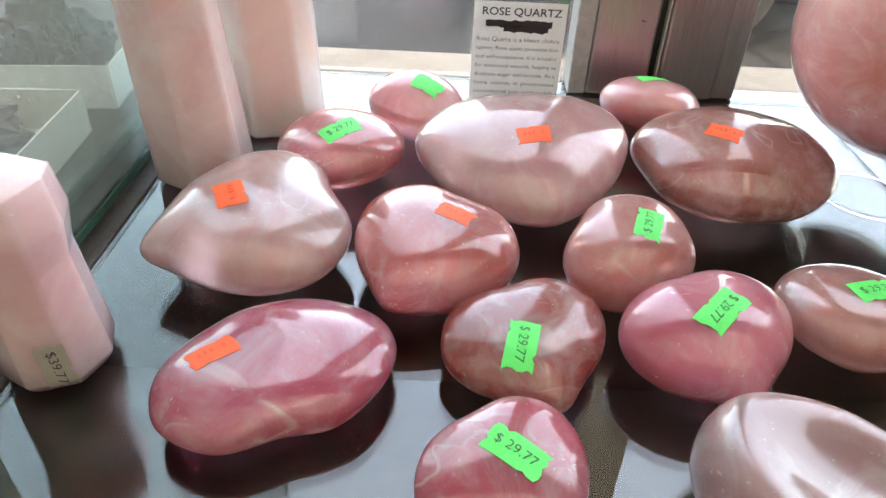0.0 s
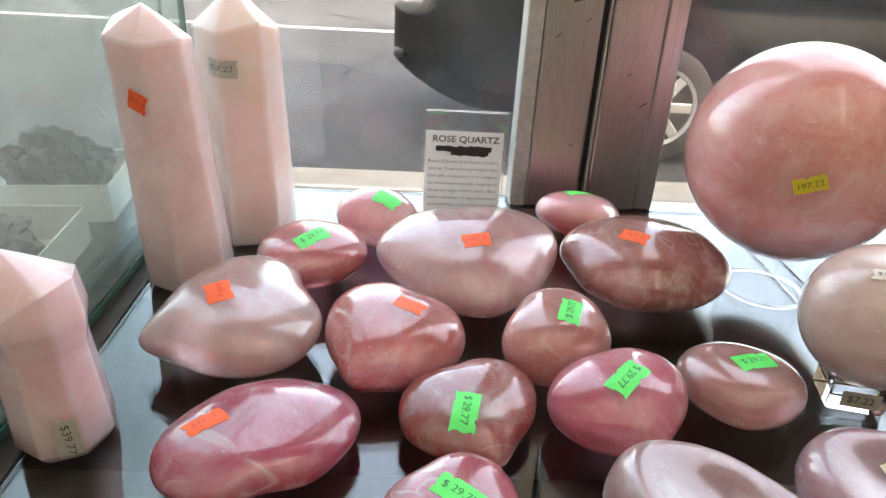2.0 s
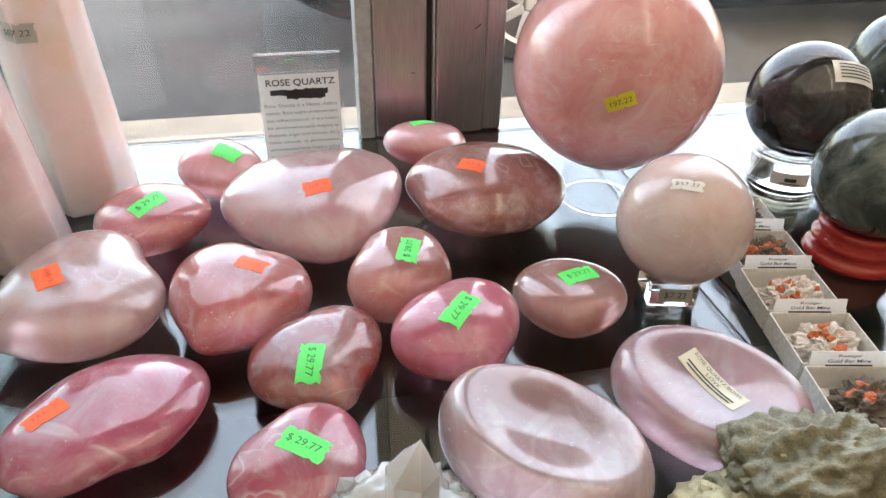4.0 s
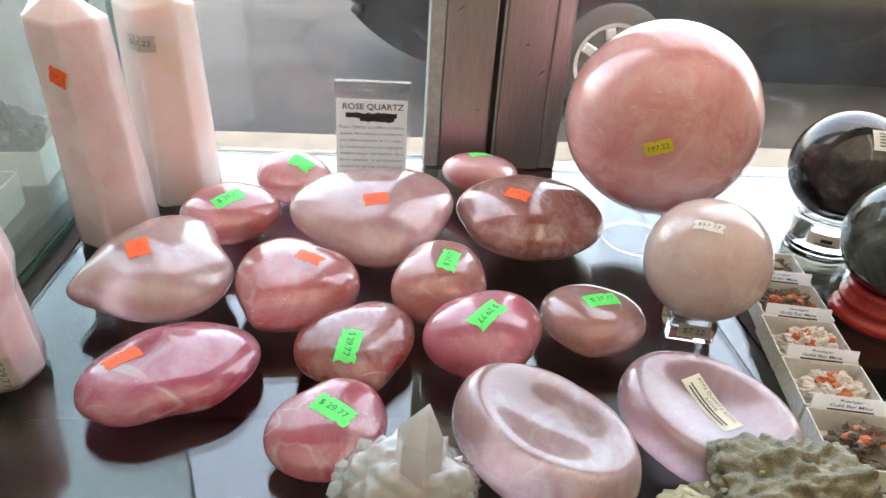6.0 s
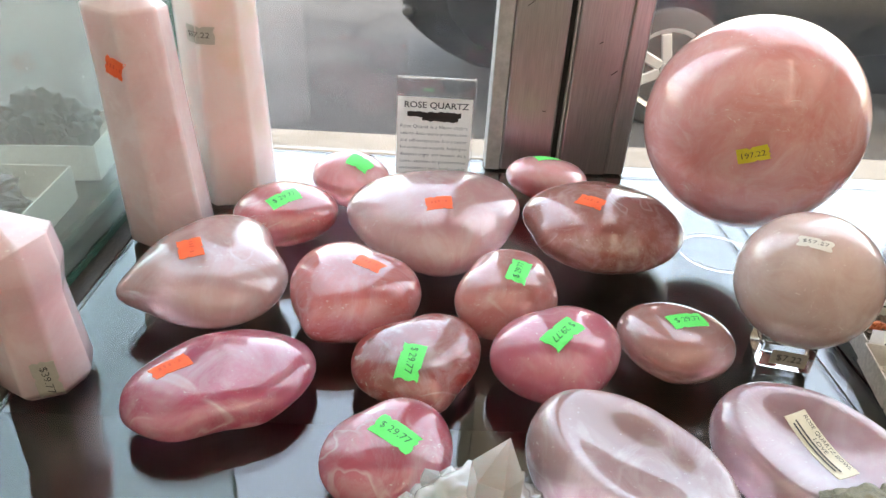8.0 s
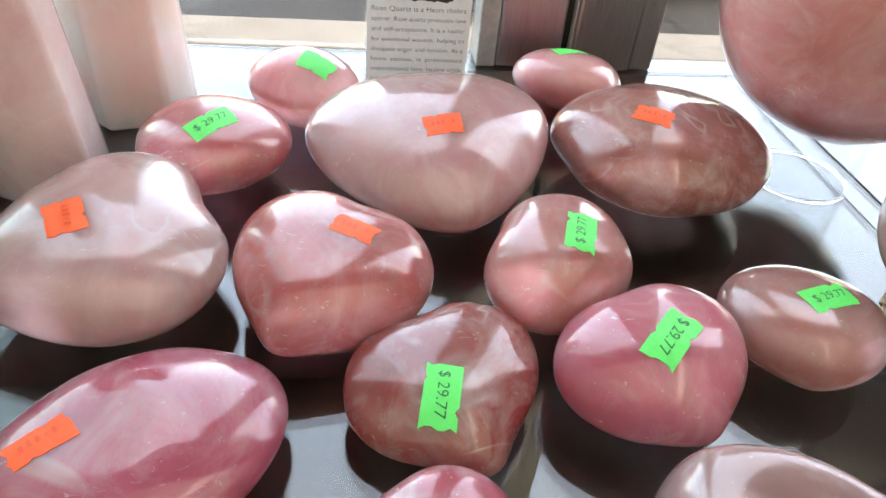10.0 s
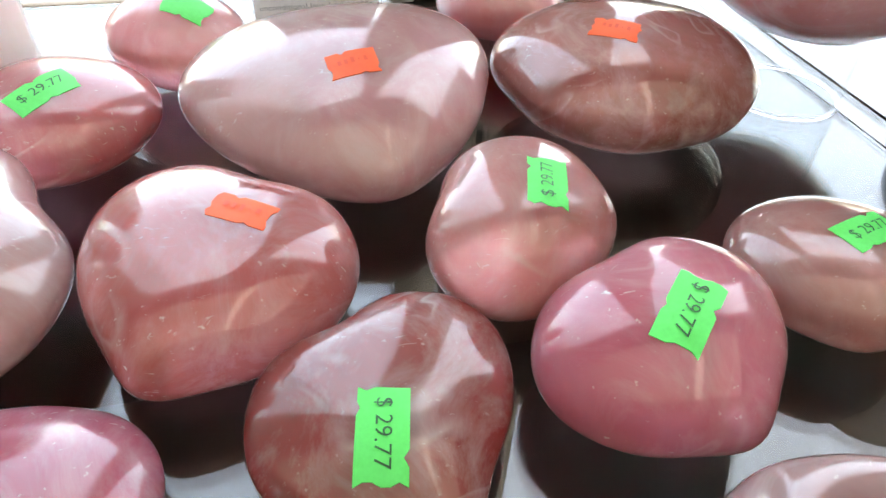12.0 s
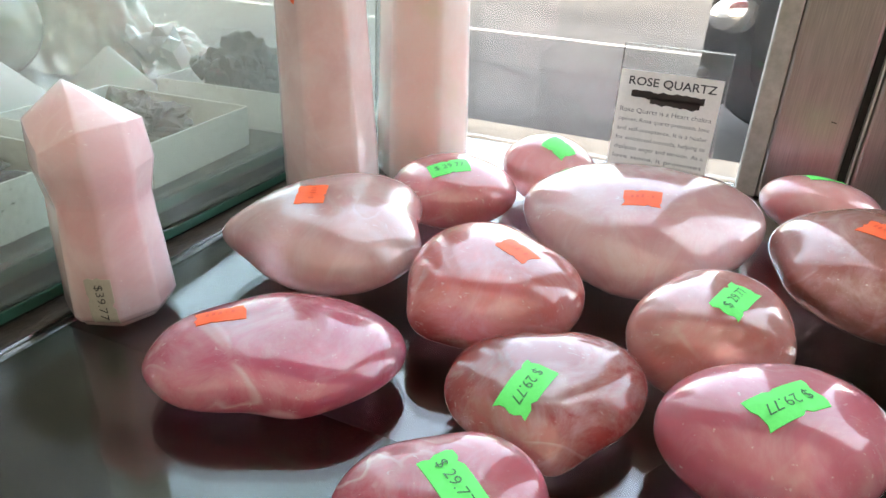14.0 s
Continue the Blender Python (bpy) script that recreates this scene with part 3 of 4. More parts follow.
h_left = heart((-0.0932, 0.271), 212.1, (0.103, 0.0951, 0.0419), (0.164, 0.201, 0.294), Q["left"], "large pale pink rose quartz heart, cloudy, with orange price sticker", (2.1, 0.6), 0.0011, 1, 1.99, 0.132)
flat_sticker(h_left, -0.0955, 0.264, -66, 0.0175, 0.0135, "orange", "", "redink", "small orange price sticker", UNREAD)
h_mid = heart((-0.0061, 0.2575), 244.6, (0.0797, 0.0783, 0.037), (0.194, 0.142, 0.209), Q["mid"], "deep salmon rose quartz heart with orange price sticker", (3.5, 2), 0.0008, 2, 2.83, 0.057)
flat_sticker(h_mid, 0.006, 0.262, -28, 0.0175, 0.0105, "orange", "", "redink", "small orange price sticker", UNREAD)
h_big = heart((0.0456, 0.3459), 278.6, (0.1205, 0.1106, 0.0487), (0.073, 0.011, 0.437), Q["big"], "large milky pink rose quartz heart with orange price sticker", (7.1, -2), 0.0008, 3, 1.6, 0.014)
flat_sticker(h_big, 0.0455, 0.328, 7, 0.0175, 0.0115, "orange", "", "redink", "small orange price sticker", UNREAD)
h_brown = heart((0.1612, 0.347), 10.9, (0.1013, 0.1075, 0.0518), (0.095, 0, 0.032), Q["brown"], "smoky brownish pink quartz heart with orange price sticker", (0.6, 0.6), 0.0008, 4, 1.63, -0.042)
flat_sticker(h_brown, 0.146, 0.335, -36, 0.0185, 0.0115, "orange", "", "redink", "small orange price sticker", UNREAD)
h_g1 = heart((-0.0598, 0.3495), 249.7, (0.0752, 0.0749, 0.0407), (0.018, 0.057, 0.141), Q["g1"], "rose pink quartz heart with green price sticker", (-3.7, -3.7), 0.0008, 5, 1.66, 0.068)
flat_sticker(h_g1, -0.057, 0.338, 42, 0.0225, 0.0115, "green", "$ 29.77", "greenink", "bright green price sticker")
h_g2 = heart((0.0876, 0.2614), -20.5, (0.0691, 0.0567, 0.042), (0.117, 0.073, 0.042), Q["g2"], "peach pink quartz heart with green price sticker", (1.8, 1.6), 0.0008, 6, 2.81, 0.073)
flat_sticker(h_g2, 0.091, 0.2555, 72, 0.0215, 0.0115, "green", "$ 29.77", "greenink", "bright green price sticker")
h_g3 = heart((0.0382, 0.2056), 290, (0.0718, 0.0644, 0.0248), (0.179, 0.236, 0.08), Q["g3"], "veined dusky pink quartz heart with green price sticker", (6.8, -0.5), 0.0014, 7, 2.16, -0.071)
flat_sticker(h_g3, 0.033, 0.194, -102, 0.0215, 0.012, "green", "$ 29.77", "greenink", "bright green price sticker")
h_g4 = heart((0.1114, 0.2079), 287.3, (0.072, 0.0611, 0.0389), (0.12, 0.133, 0.135), Q["g4"], "lilac pink quartz heart with green price sticker", (4.7, -3.8), 0.0008, 8, 2.06, -0.048)
flat_sticker(h_g4, 0.1085, 0.203, -135, 0.0225, 0.012, "green", "$ 29.77", "greenink", "bright green price sticker")
h_g5 = heart((0.1776, 0.2276), 250.9, (0.0644, 0.0623, 0.0321), (0, 0.069, 0.151), Q["g5"], "small greyish pink quartz heart with green price sticker", (-2.5, 0.8), 0.0006, 9, 2.42, 0.003)
flat_sticker(h_g5, 0.181, 0.2275, 16, 0.0215, 0.0115, "green", "$ 29.77", "greenink", "bright green price sticker")
h_g6 = heart((0.0262, 0.1427), 302.8, (0.0638, 0.0536, 0.0204), (0.084, 0.061, 0.166), Q["g6"], "small rose pink quartz heart with green price sticker", (9.2, 4.3), 0.0011, 10, 2.38, -0.065)
flat_sticker(h_g6, 0.028, 0.1445, -34, 0.0215, 0.0115, "green", "$ 29.77", "greenink", "bright green price sticker")
h_long = heart((-0.0596, 0.1873), 107.1, (0.0929, 0.0689, 0.0274), (0.15, 0.001, 0.022), Q["long"], "wide dark pink rose quartz heart with orange price sticker", (-0.3, 0.5), 0.0015, 11, 1.95, -0.125)
flat_sticker(h_long, -0.081, 0.181, 38, 0.0185, 0.0105, "orange", "", "redink", "small orange price sticker", UNREAD)
h_s1 = heart((-0.0192, 0.4057), 299.5, (0.0535, 0.0638, 0.0451), (0.013, 0.046, 0.187), Q["small"], "small light pink quartz heart with green price sticker", (-6.1, 0.4), 0.0006, 12, 1.62, 0.28)
flat_sticker(h_s1, -0.013, 0.397, -32, 0.019, 0.0115, "green", "", "greenink", "bright green price sticker")
h_s2 = heart((0.1339, 0.4263), 292.4, (0.0669, 0.0657, 0.035), (0.062, 0.062, 0.278), Q["small"], "small light pink quartz heart before the window post", (-14.9, 6.7), 0.0006, 13, 2.27, 0.006)
flat_sticker(h_s2, 0.131, 0.4325, 16, 0.019, 0.0115, "green", "", "greenink", "bright green price sticker")


def bowl(at, a, b, thick, turn, tilt, mat, label, dish=0.0052):
    """A thick oval stone with rounded sides and a shallow hollow on top."""
    crest = 0.76
    prof = [(crest + (1 - crest) * math.cos(radians(p)), thick / 2 * (1 + math.sin(radians(p)))) for p in range(-90, 85, 12)]
    prof += [(crest * f, thick - 0.0003 - dish * math.cos(math.pi / 2 * f) ** 1.6) for f in (0.985, 0.95, 0.9, 0.82, 0.72, 0.6, 0.46, 0.32, 0.18, 0.06)]
    m = Matrix.Rotation(radians(tilt[0]), 4, 'X') @ Matrix.Rotation(radians(tilt[1]), 4, 'Y') @ Matrix.Rotation(radians(turn), 4, 'Z')
    rings = []
    for s, z in prof:
        ring = []
        for i in range(80):
            t = 2 * math.pi * i / 80
            p = m @ Vector((a * s * math.cos(t), b * s * math.sin(t), z))
            ring.append(p + Vector((0.5, 0.5, 1)) * 0.0010 * noise.noise(p * 34 + Vector((a * 90, 0, 0))))
        rings.append(ring)
    low = min(p.z for ring in rings for p in ring)
    ob = link_mesh("quartz_bowl", rings_bm([[p - Vector((0, 0, low)) for p in ring] for ring in rings]), mat, None, "", True)
    ob.location = (*at, 0.0001)
    return tagged(ob, label, "stone bowl", "quartz bowls")


bowl((0.1251, 0.1258), 0.048, 0.0339, 0.0347, -44.2, (0.9, 5.0), Q["bowl"], "thick oval pale quartz bowl with shallow hollow")
b2 = bowl((0.2142, 0.1425), 0.0468, 0.0356, 0.0275, -45.9, (7.0, -2.0), Q["bowl_b"], "oval lilac quartz bowl with paper label in its hollow")
sticker(b2, (0.2135, 0.142, 0.03), (0, 0, 1), (math.cos(radians(-72)), math.sin(radians(-72)), 0), 0.034, 0.011, "cream", "", "ink", "paper_label", "narrow cream paper label", False,
        (("ROSE QUARTZ BOWL", 0.029, 0.0021, 0.0035), ("LOVE", 0.008, 0.0019, 0.0008), ("", 0.028, 0.0009, -0.0015), ("", 0.026, 0.0009, -0.0034)))


def ball(name, at, r, mat, label, category, group=""):
    bm = bmesh.new()
    bmesh.ops.create_uvsphere(bm, u_segments=72, v_segments=40, radius=r)
    for v in bm.verts:
        v.co *= 1 + 0.006 * noise.noise(v.co * 20)
    ob = link_mesh(name, bm, mat, None, "", True)
    ob.location = at
    return tagged(ob, label, category, group)


sphere = ball("rose_quartz_sphere", (0.2488, 0.3590, 0.0996), 0.0682, Q["sphere"], "large polished salmon pink quartz sphere on a clear ring", "crystal sphere", "crystal spheres")
sticker(sphere, (0.2245, 0.2965, 0.102), (-0.38, -0.92, 0.04), (0.88, -0.34, 0.40), 0.0178, 0.0088, "yellow", "197.22", "ink", "price_sticker", "yellow price sticker")
clear = ball("clear_quartz_sphere", (0.2455, 0.240, 0.0525), 0.0372, Q["clear"], "cloudy colourless quartz sphere on an acrylic cube", "crystal sphere", "crystal spheres")
sticker(clear, (0.233, 0.225, 0.083), (-0.34, -0.42, 0.84), (0.84, -0.50, 0.0), 0.0165, 0.0062, "whitelabel", "$57.27", "ink", "price_sticker", "small white price sticker")
black = ball("black_stone_sphere", (0.400, 0.354, 0.069), 0.0415, M["blackstone"], "polished black stone sphere on a clear acrylic stand", "stone sphere", "dark spheres")
sticker(black, (0.408, 0.33, 0.095), (-0.12, -0.65, 0.72), (0.98, -0.1, -0.1), 0.032, 0.016, "whitelabel", "", "ink", "paper_label", "white printed label", False,
        tuple(("", 0.024, 0.0009, 0.005 - 0.0024 * k) for k in range(5)))
ball("gray_stone_sphere", (0.386, 0.256, 0.0605), 0.0400, M["graystone"], "polished grey-green stone sphere on a red wooden stand", "stone sphere", "dark spheres")
ball("gray_stone_sphere", (0.492, 0.375, 0.083), 0.0400, M["graystone"], "polished grey-green stone sphere near the window", "stone sphere", "dark spheres")


def ring_stand(at, r, height, wall, label, dish=0.0):
    """A clear tube, open or with a solid dish on top, with bright rims."""
    ob = thing("sphere_stand", (*at, 0.0001), label, "stand", "sphere stands")
    tube = part("tube", turned_bm([(r, 0.0012), (r, height - 0.001)], 64, 0, (1, 1), False), M["thinclear"], ob, "", True)
    for z in (0.0, height - 0.0014):
        prof = [(r + 0.0002, z), (r + 0.0002, z + 0.0014), (r - wall, z + 0.0014), (r - wall, z), (r + 0.0002, z)]
        bm = turned_bm(prof, 64, 0, (1, 1), False)
        bmesh.ops.remove_doubles(bm, verts=bm.verts, dist=1e-6)
        part("rim", bm, M["acrylic"], ob, "bright cut acrylic rim")
    if dish:
        part("dish", turned_bm([(0.002, 0.0016), (r - 0.002, 0.0016), (r - 0.0012, 0.003), (r - 0.0012, dish), (r - 0.007, dish - 0.002), (0.002, dish - 0.004)], 48), M["acrylic"], ob, "solid clear acrylic", True)
    return ob, tube


ring_stand((0.2510, 0.3598), 0.0275, 0.0372, 0.0016, "clear acrylic tube stand under the large sphere")
_, st = ring_stand((0.400, 0.355), 0.0265, 0.031, 0.004, "clear acrylic dish stand with a printed label", 0.026)
sticker(st, (-0.012, -0.024, 0.016), (-0.4, -0.9, 0), (0.9, -0.4, 0), 0.026, 0.010, "whitelabel", "", "ink", "paper_label", "white barcode label", False,
        (("", 0.008, 0.003, 0.0), ("", 0.014, 0.0008, -0.003)))
ring_stand((0.492, 0.375), 0.026, 0.045, 0.004, "clear acrylic dish stand under a grey sphere", 0.04)
cube = link_mesh("cube_stand", box_bm((0.029, 0.026, 0.0165), (0, 0, 0.00835), 0.0012, 2), M["acrylic"])
cube.matrix_basis = pose(0.2455, 0.240, 0.0001, 0, 0, -14)
tagged(cube, "clear acrylic cube stand with price label", "stand", "sphere stands")
bm = bar_bm(0.019, 0.0095, (0, 0))
lab = part("price_sticker", bm, M["graylabel"], cube, "small grey price sticker")
lab.matrix_basis = pose(0.001, -0.0134, 0.0085, 90, 0, 0)
lt = part("lettering", lettering_bm("$7.22", 0.013, 0.0048), M["ink"], lab)
lt.location = (0, 0, 0.0003)
rw = link_mesh("wooden_stand", turned_bm([(0.006, 0), (0.0285, 0.0), (0.031, 0.003), (0.0285, 0.0065), (0.0245, 0.009), (0.0275, 0.0125), (0.0275, 0.0155), (0.0235, 0.018), (0.0255, 0.022), (0.024, 0.0255), (0.020, 0.0255), (0.014, 0.0205), (0.004, 0.0195)], 56), M["redwood"], None, "", True)
rw.location = (0.386, 0.256, 0.0001)
tagged(rw, "glossy red turned wooden ring stand", "stand", "sphere stands")


# ---- towers ----
def tower(at, profile, sides, start, tip, mat, label, lean=(0, 0), soft=0.12):
    """A crystal point: a many-sided prism with worn edges, up to a slanted faceted tip."""
    top, fine = tip[2], 10
    rnd = random.Random(len(label))
    count = sides * fine
    wob = [1 + 0.05 * rnd.uniform(-1, 1) for _ in range(sides)]
    drop = [0.006 * rnd.uniform(-1, 1) for _ in range(sides)]

    def around(r, z, kept):
        ring = []
        for i in range(count):
            k, f = divmod(i, fine)
            f /= fine
            a = 2 * math.pi * (k + f) / sides
            edge = math.cos(math.pi / sides) / math.cos(2 * math.pi * f / sides - math.pi / sides)
            rr = r * ((1 - soft) * edge + soft * 0.97) * (wob[k] * (1 - f) + wob[(k + 1) % sides] * f)
            dz = kept * (drop[k] * (1 - f) + drop[(k + 1) % sides] * f)
            h = (z + dz) / top
            ring.append(Vector((lean[0] * h + rr * math.cos(a + radians(start)), lean[1] * h + rr * math.sin(a + radians(start)), z + dz)))
        return ring
    r0, z0 = profile[0]
    rings = [around(r0 - 0.0016, z0, 0), around(r0 - 0.0005, z0 + 0.0005, 0), around(r0, z0 + 0.0018, 0)]
    for (ra, za), (rb, zb) in zip(profile, profile[1:]):
        for f in (0.25, 0.5, 0.75, 0.98, 1.0):
            rings.append(around(ra + (rb - ra) * f, max(z0 + 0.003, za + (zb - za) * f), (zb == profile[-1][1]) * f))
    apex = Vector(tip)
    last = rings[-1]
    for f in (0.03, 0.35, 0.65, 0.9, 0.985):
        rings.append([p.lerp(apex, f) for p in last])
    rings = [[p + Vector((1, 1, 0)) * 0.0006 * noise.noise(p * 38 + Vector((top * 99, 0, 0))) for p in ring] for ring in rings]
    ob = link_mesh("quartz_tower", rings_bm(rings), mat, None, "", True)
    ob.location = (*at, 0.0001)
    return tagged(ob, label, "crystal tower", "rose quartz towers")


t0 = tower((-0.1505, 0.198), [(0.0195, 0), (0.0226, 0.006), (0.0200, 0.052), (0.0228, 0.066), (0.0214, 0.080)], 8, 0, (-0.010, -0.002, 0.0975), Q["tower_a"], "short pale pink quartz tower with faceted head, grey sticker", (-0.005, 0.0), 0.1)
sticker(t0, (-0.1405, 0.180, 0.0135), (0.37, -0.93, 0.0), (0.12, -0.1, -1), 0.0215, 0.0105, "graylabel", "$39.77", "ink", "price_sticker", "grey price sticker")
t1 = tower((-0.1385, 0.3535), [(0.0280, 0), (0.0240, 0.157)], 6, 214, (-0.011, 0.0, 0.172), Q["tower_b"], "tall whitish pink quartz tower with orange price sticker", (-0.010, 0.0))
sticker(t1, (-0.152, 0.33, 0.1215), (-0.45, -0.89, 0), (0.9, -0.35, -0.35), 0.0135, 0.0115, "orange", "", "redink", "price_sticker", "small orange price sticker", True, UNREAD)
t2 = tower((-0.1140, 0.4255), [(0.0306, 0), (0.0268, 0.152)], 6, 196, (-0.004, 0.0, 0.176), Q["tower_c"], "tall blush white quartz tower with tan stains and grey price sticker", (-0.003, 0.0))
sticker(t2, (-0.1225, 0.398, 0.127), (-0.25, -0.96, 0), (1, -0.3, -0.06), 0.0205, 0.0115, "graylabel", "$57.22", "ink", "price_sticker", "grey price sticker")


# ---- sign ----
def sign():
    ob = thing("sign_holder", (0.0412, 0.4205, 0.0), "clear acrylic holder with a printed rose quartz card", "sign")
    w, h = 0.0585, 0.1005
    bm = box_bm((w, 0.0012, h), (0, -0.0016, h / 2), 0.0003, 1)
    box_bm((w, 0.0012, h), (0, 0.0016, h / 2), 0.0003, 1, 0, bm)
    box_bm((w, 0.034, 0.0015), (0, 0.018, 0.0009), 0.0003, 1, 0, bm)
    part("holder", bm, M["acrylic"], ob, "clear acrylic")
    card = part("card", box_bm((0.0555, 0.0004, 0.086), (-0.0006, -0.0026, 0.0435), 0.0, 1), M["paper"], ob, "white printed card")
    title = part("title", lettering_bm("ROSE QUARTZ", 0.0475, 0.0056, 0.012), M["ink"], card)
    title.matrix_basis = pose(0.0005, -0.0030, 0.0805, 90, 0, 0)
    rnd = random.Random(3)
    bm = bmesh.new()
    for (w2, hh, x, z) in ((0.040, 0.0042, -0.001, 0.0737), (0.027, 0.0042, 0.0035, 0.0706)):
        n = 16
        up = [bm.verts.new((x + (i / n - 0.5) * w2, z + hh / 2 + 0.0006 * rnd.uniform(-1, 1), 0)) for i in range(n + 1)]
        dn = [bm.verts.new((x + (i / n - 0.5) * w2, z - hh / 2 + 0.0006 * rnd.uniform(-1, 1), 0)) for i in range(n + 1)]
        for i in range(n):
            bm.faces.new((dn[i], dn[i + 1], up[i + 1], up[i]))
    sc = part("marker_scribble", bm, M["ink"], card, "black marker strike-out")
    sc.matrix_basis = pose(0, -0.0030, 0, 90, 0, 0)
    text = ("Rose Quartz is a Heart chakra", "opener. Rose quartz promotes love", "and self-acceptance. It is a healer", "for emotional wounds, helping to", "dissipate anger and tension. As a",
            "love stone, it promotes", "unconditional love, healing while", "opening the heart. It facilitates", "maturity and inner peace.")
    for i, line in enumerate(text):
        wide = 0.040 if i == 8 else 0.0505
        ln = part("print_line", lettering_bm(line, wide, 0.0032, -0.006), M["printink"], card)
        ln.matrix_basis = pose(-0.0006 - (0.0505 - wide) / 2, -0.0030, 0.0640 - 0.0056 * i, 90, 0, 0)
    return ob


sign()


# ---- rough minerals ----
def point_bm(bm, base, way, r, length, rnd, sides=6, flat=0.75):
    """One crystal point that grows from base along way."""
    way = Vector(way).normalized()
    q = way.to_track_quat('Z', 'Y').to_matrix()
    a0 = rnd.uniform(0, 1)
    rings = []
    for f, k in ((0, 1.0), (flat, 0.92)):
        rings.append([bm.verts.new(Vector(base) + q @ Vector((k * r * math.cos(a0 + 2 * math.pi * i / sides), k * r * math.sin(a0 + 2 * math.pi * i / sides), f * length))) for i in range(sides)])
    apex = bm.verts.new(Vector(base) + q @ Vector((r * 0.2 * rnd.uniform(-1, 1), r * 0.2 * rnd.uniform(-1, 1), length)))
    for i in range(sides):
        bm.faces.new((rings[0][i], rings[0][(i + 1) % sides], rings[1][(i + 1) % sides], rings[1][i]))
        bm.faces.new((rings[1][i], rings[1][(i + 1) % sides], apex))
    bm.faces.new(rings[0])


def lump_bm(size, seed, rough=0.35, freq=3.0, flat_bottom=True, subdiv=5):
    bm = bmesh.new()
    bmesh.ops.create_icosphere(bm, subdivisions=subdiv, radius=1.0)
    off = Vector((seed * 3.1, seed * 1.7, seed))
    for v in bm.verts:
        d = v.co.normalized()
        k = 1 + rough * noise.noise(d * freq + off) + rough * 0.5 * noise.noise(d * freq * 2.7 + off) + rough * 0.22 * noise.noise(d * freq * 7 + off)
        cell = noise.voronoi(d * freq * 1.6 + off)[0]
        k += rough * 0.35 * (cell[1] - cell[0])
        p = d * k
        v.co = Vector((p.x * size[0], p.y * size[1], p.z * size[2]))
        if flat_bottom and v.co.z < -0.45 * size[2]:
            v.co.z = -0.45 * size[2]
    low = min(v.co.z for v in bm.verts)
    for v in bm.verts:
        v.co.z -= low
    return bm


M["clearxl"] = quartz("milky_clear_crystal", (0.88, 0.87, 0.84), (0.80, 0.79, 0.755), 30, 0.4, 0.4, 0.6, 0.5, None, 0.06)
M["matrixrock"] = stained("gray_matrix_rock", (0.16, 0.14, 0.12), (0.34, 0.30, 0.25), 70, 0.8, 0, 0.6, (1, 1, 1), 0.002)
M["pyrite"] = stained("tarnished_pyrite", (0.10, 0.095, 0.062), (0.27, 0.25, 0.17), 75, 0.42, 0.25, 0.45, (1, 1, 1), 0.0012)
M["palepyrite"] = stained("pale_brassy_pyrite", (0.40, 0.36, 0.22), (0.66, 0.62, 0.42), 110, 0.36, 0.3, 0.5, (1, 1, 1), 0.0012)
M["darkxl"] = stained("dark_gray_crystal", (0.022, 0.026, 0.027), (0.10, 0.105, 0.10), 60, 0.45, 0, 0.5, (1, 1, 1), 0.002)
M["realgar"] = stained("red_orange_mineral", (0.42, 0.06, 0.02), (0.62, 0.18, 0.06), 120, 0.4, 0, 0.4)
M["calcite"] = stained("white_calcite", (0.74, 0.72, 0.68), (0.62, 0.52, 0.44), 90, 0.6, 0, 0.5)
M["brownrock"] = stained("brown_rock", (0.06, 0.047, 0.038), (0.19, 0.15, 0.115), 90, 0.75, 0, 0.6)


def quartz_cluster():
    ob = thing("quartz_cluster", (0.062, 0.102, 0.0), "milky clear quartz cluster with one tall point", "crystal cluster")
    part("matrix", lump_bm((0.031, 0.024, 0.026), 3, 0.2, 2.6, True, 5), M["clearxl"], ob, "pale rough quartz base", True)
    rnd = random.Random(8)
    bm = bmesh.new()
    point_bm(bm, (0.004, -0.003, 0.026), (0.02, -0.04, 1), 0.0105, 0.0445, rnd, 6, 0.62)
    part("crystal_point", bm, M["clearxl"], ob, "tall clear point")
    for k in range(90):
        a, r = rnd.uniform(0, 2 * math.pi), 0.028 * rnd.random() ** 0.6
        base = (r * math.cos(a), 0.75 * r * math.sin(a), 0.024 - 0.35 * r + 0.004 * rnd.random())
        way = (math.cos(a) * r * 14 + rnd.uniform(-.5, .5), math.sin(a) * r * 14 + rnd.uniform(-.5, .5), 1)
        bm = bmesh.new()
        point_bm(bm, base, way, 0.0022 + 0.0045 * rnd.random() ** 2, 0.006 + 0.006 * rnd.random(), rnd, 6, 0.7)
        part("crystal_point", bm, M["clearxl"], ob)
    return ob


quartz_cluster()


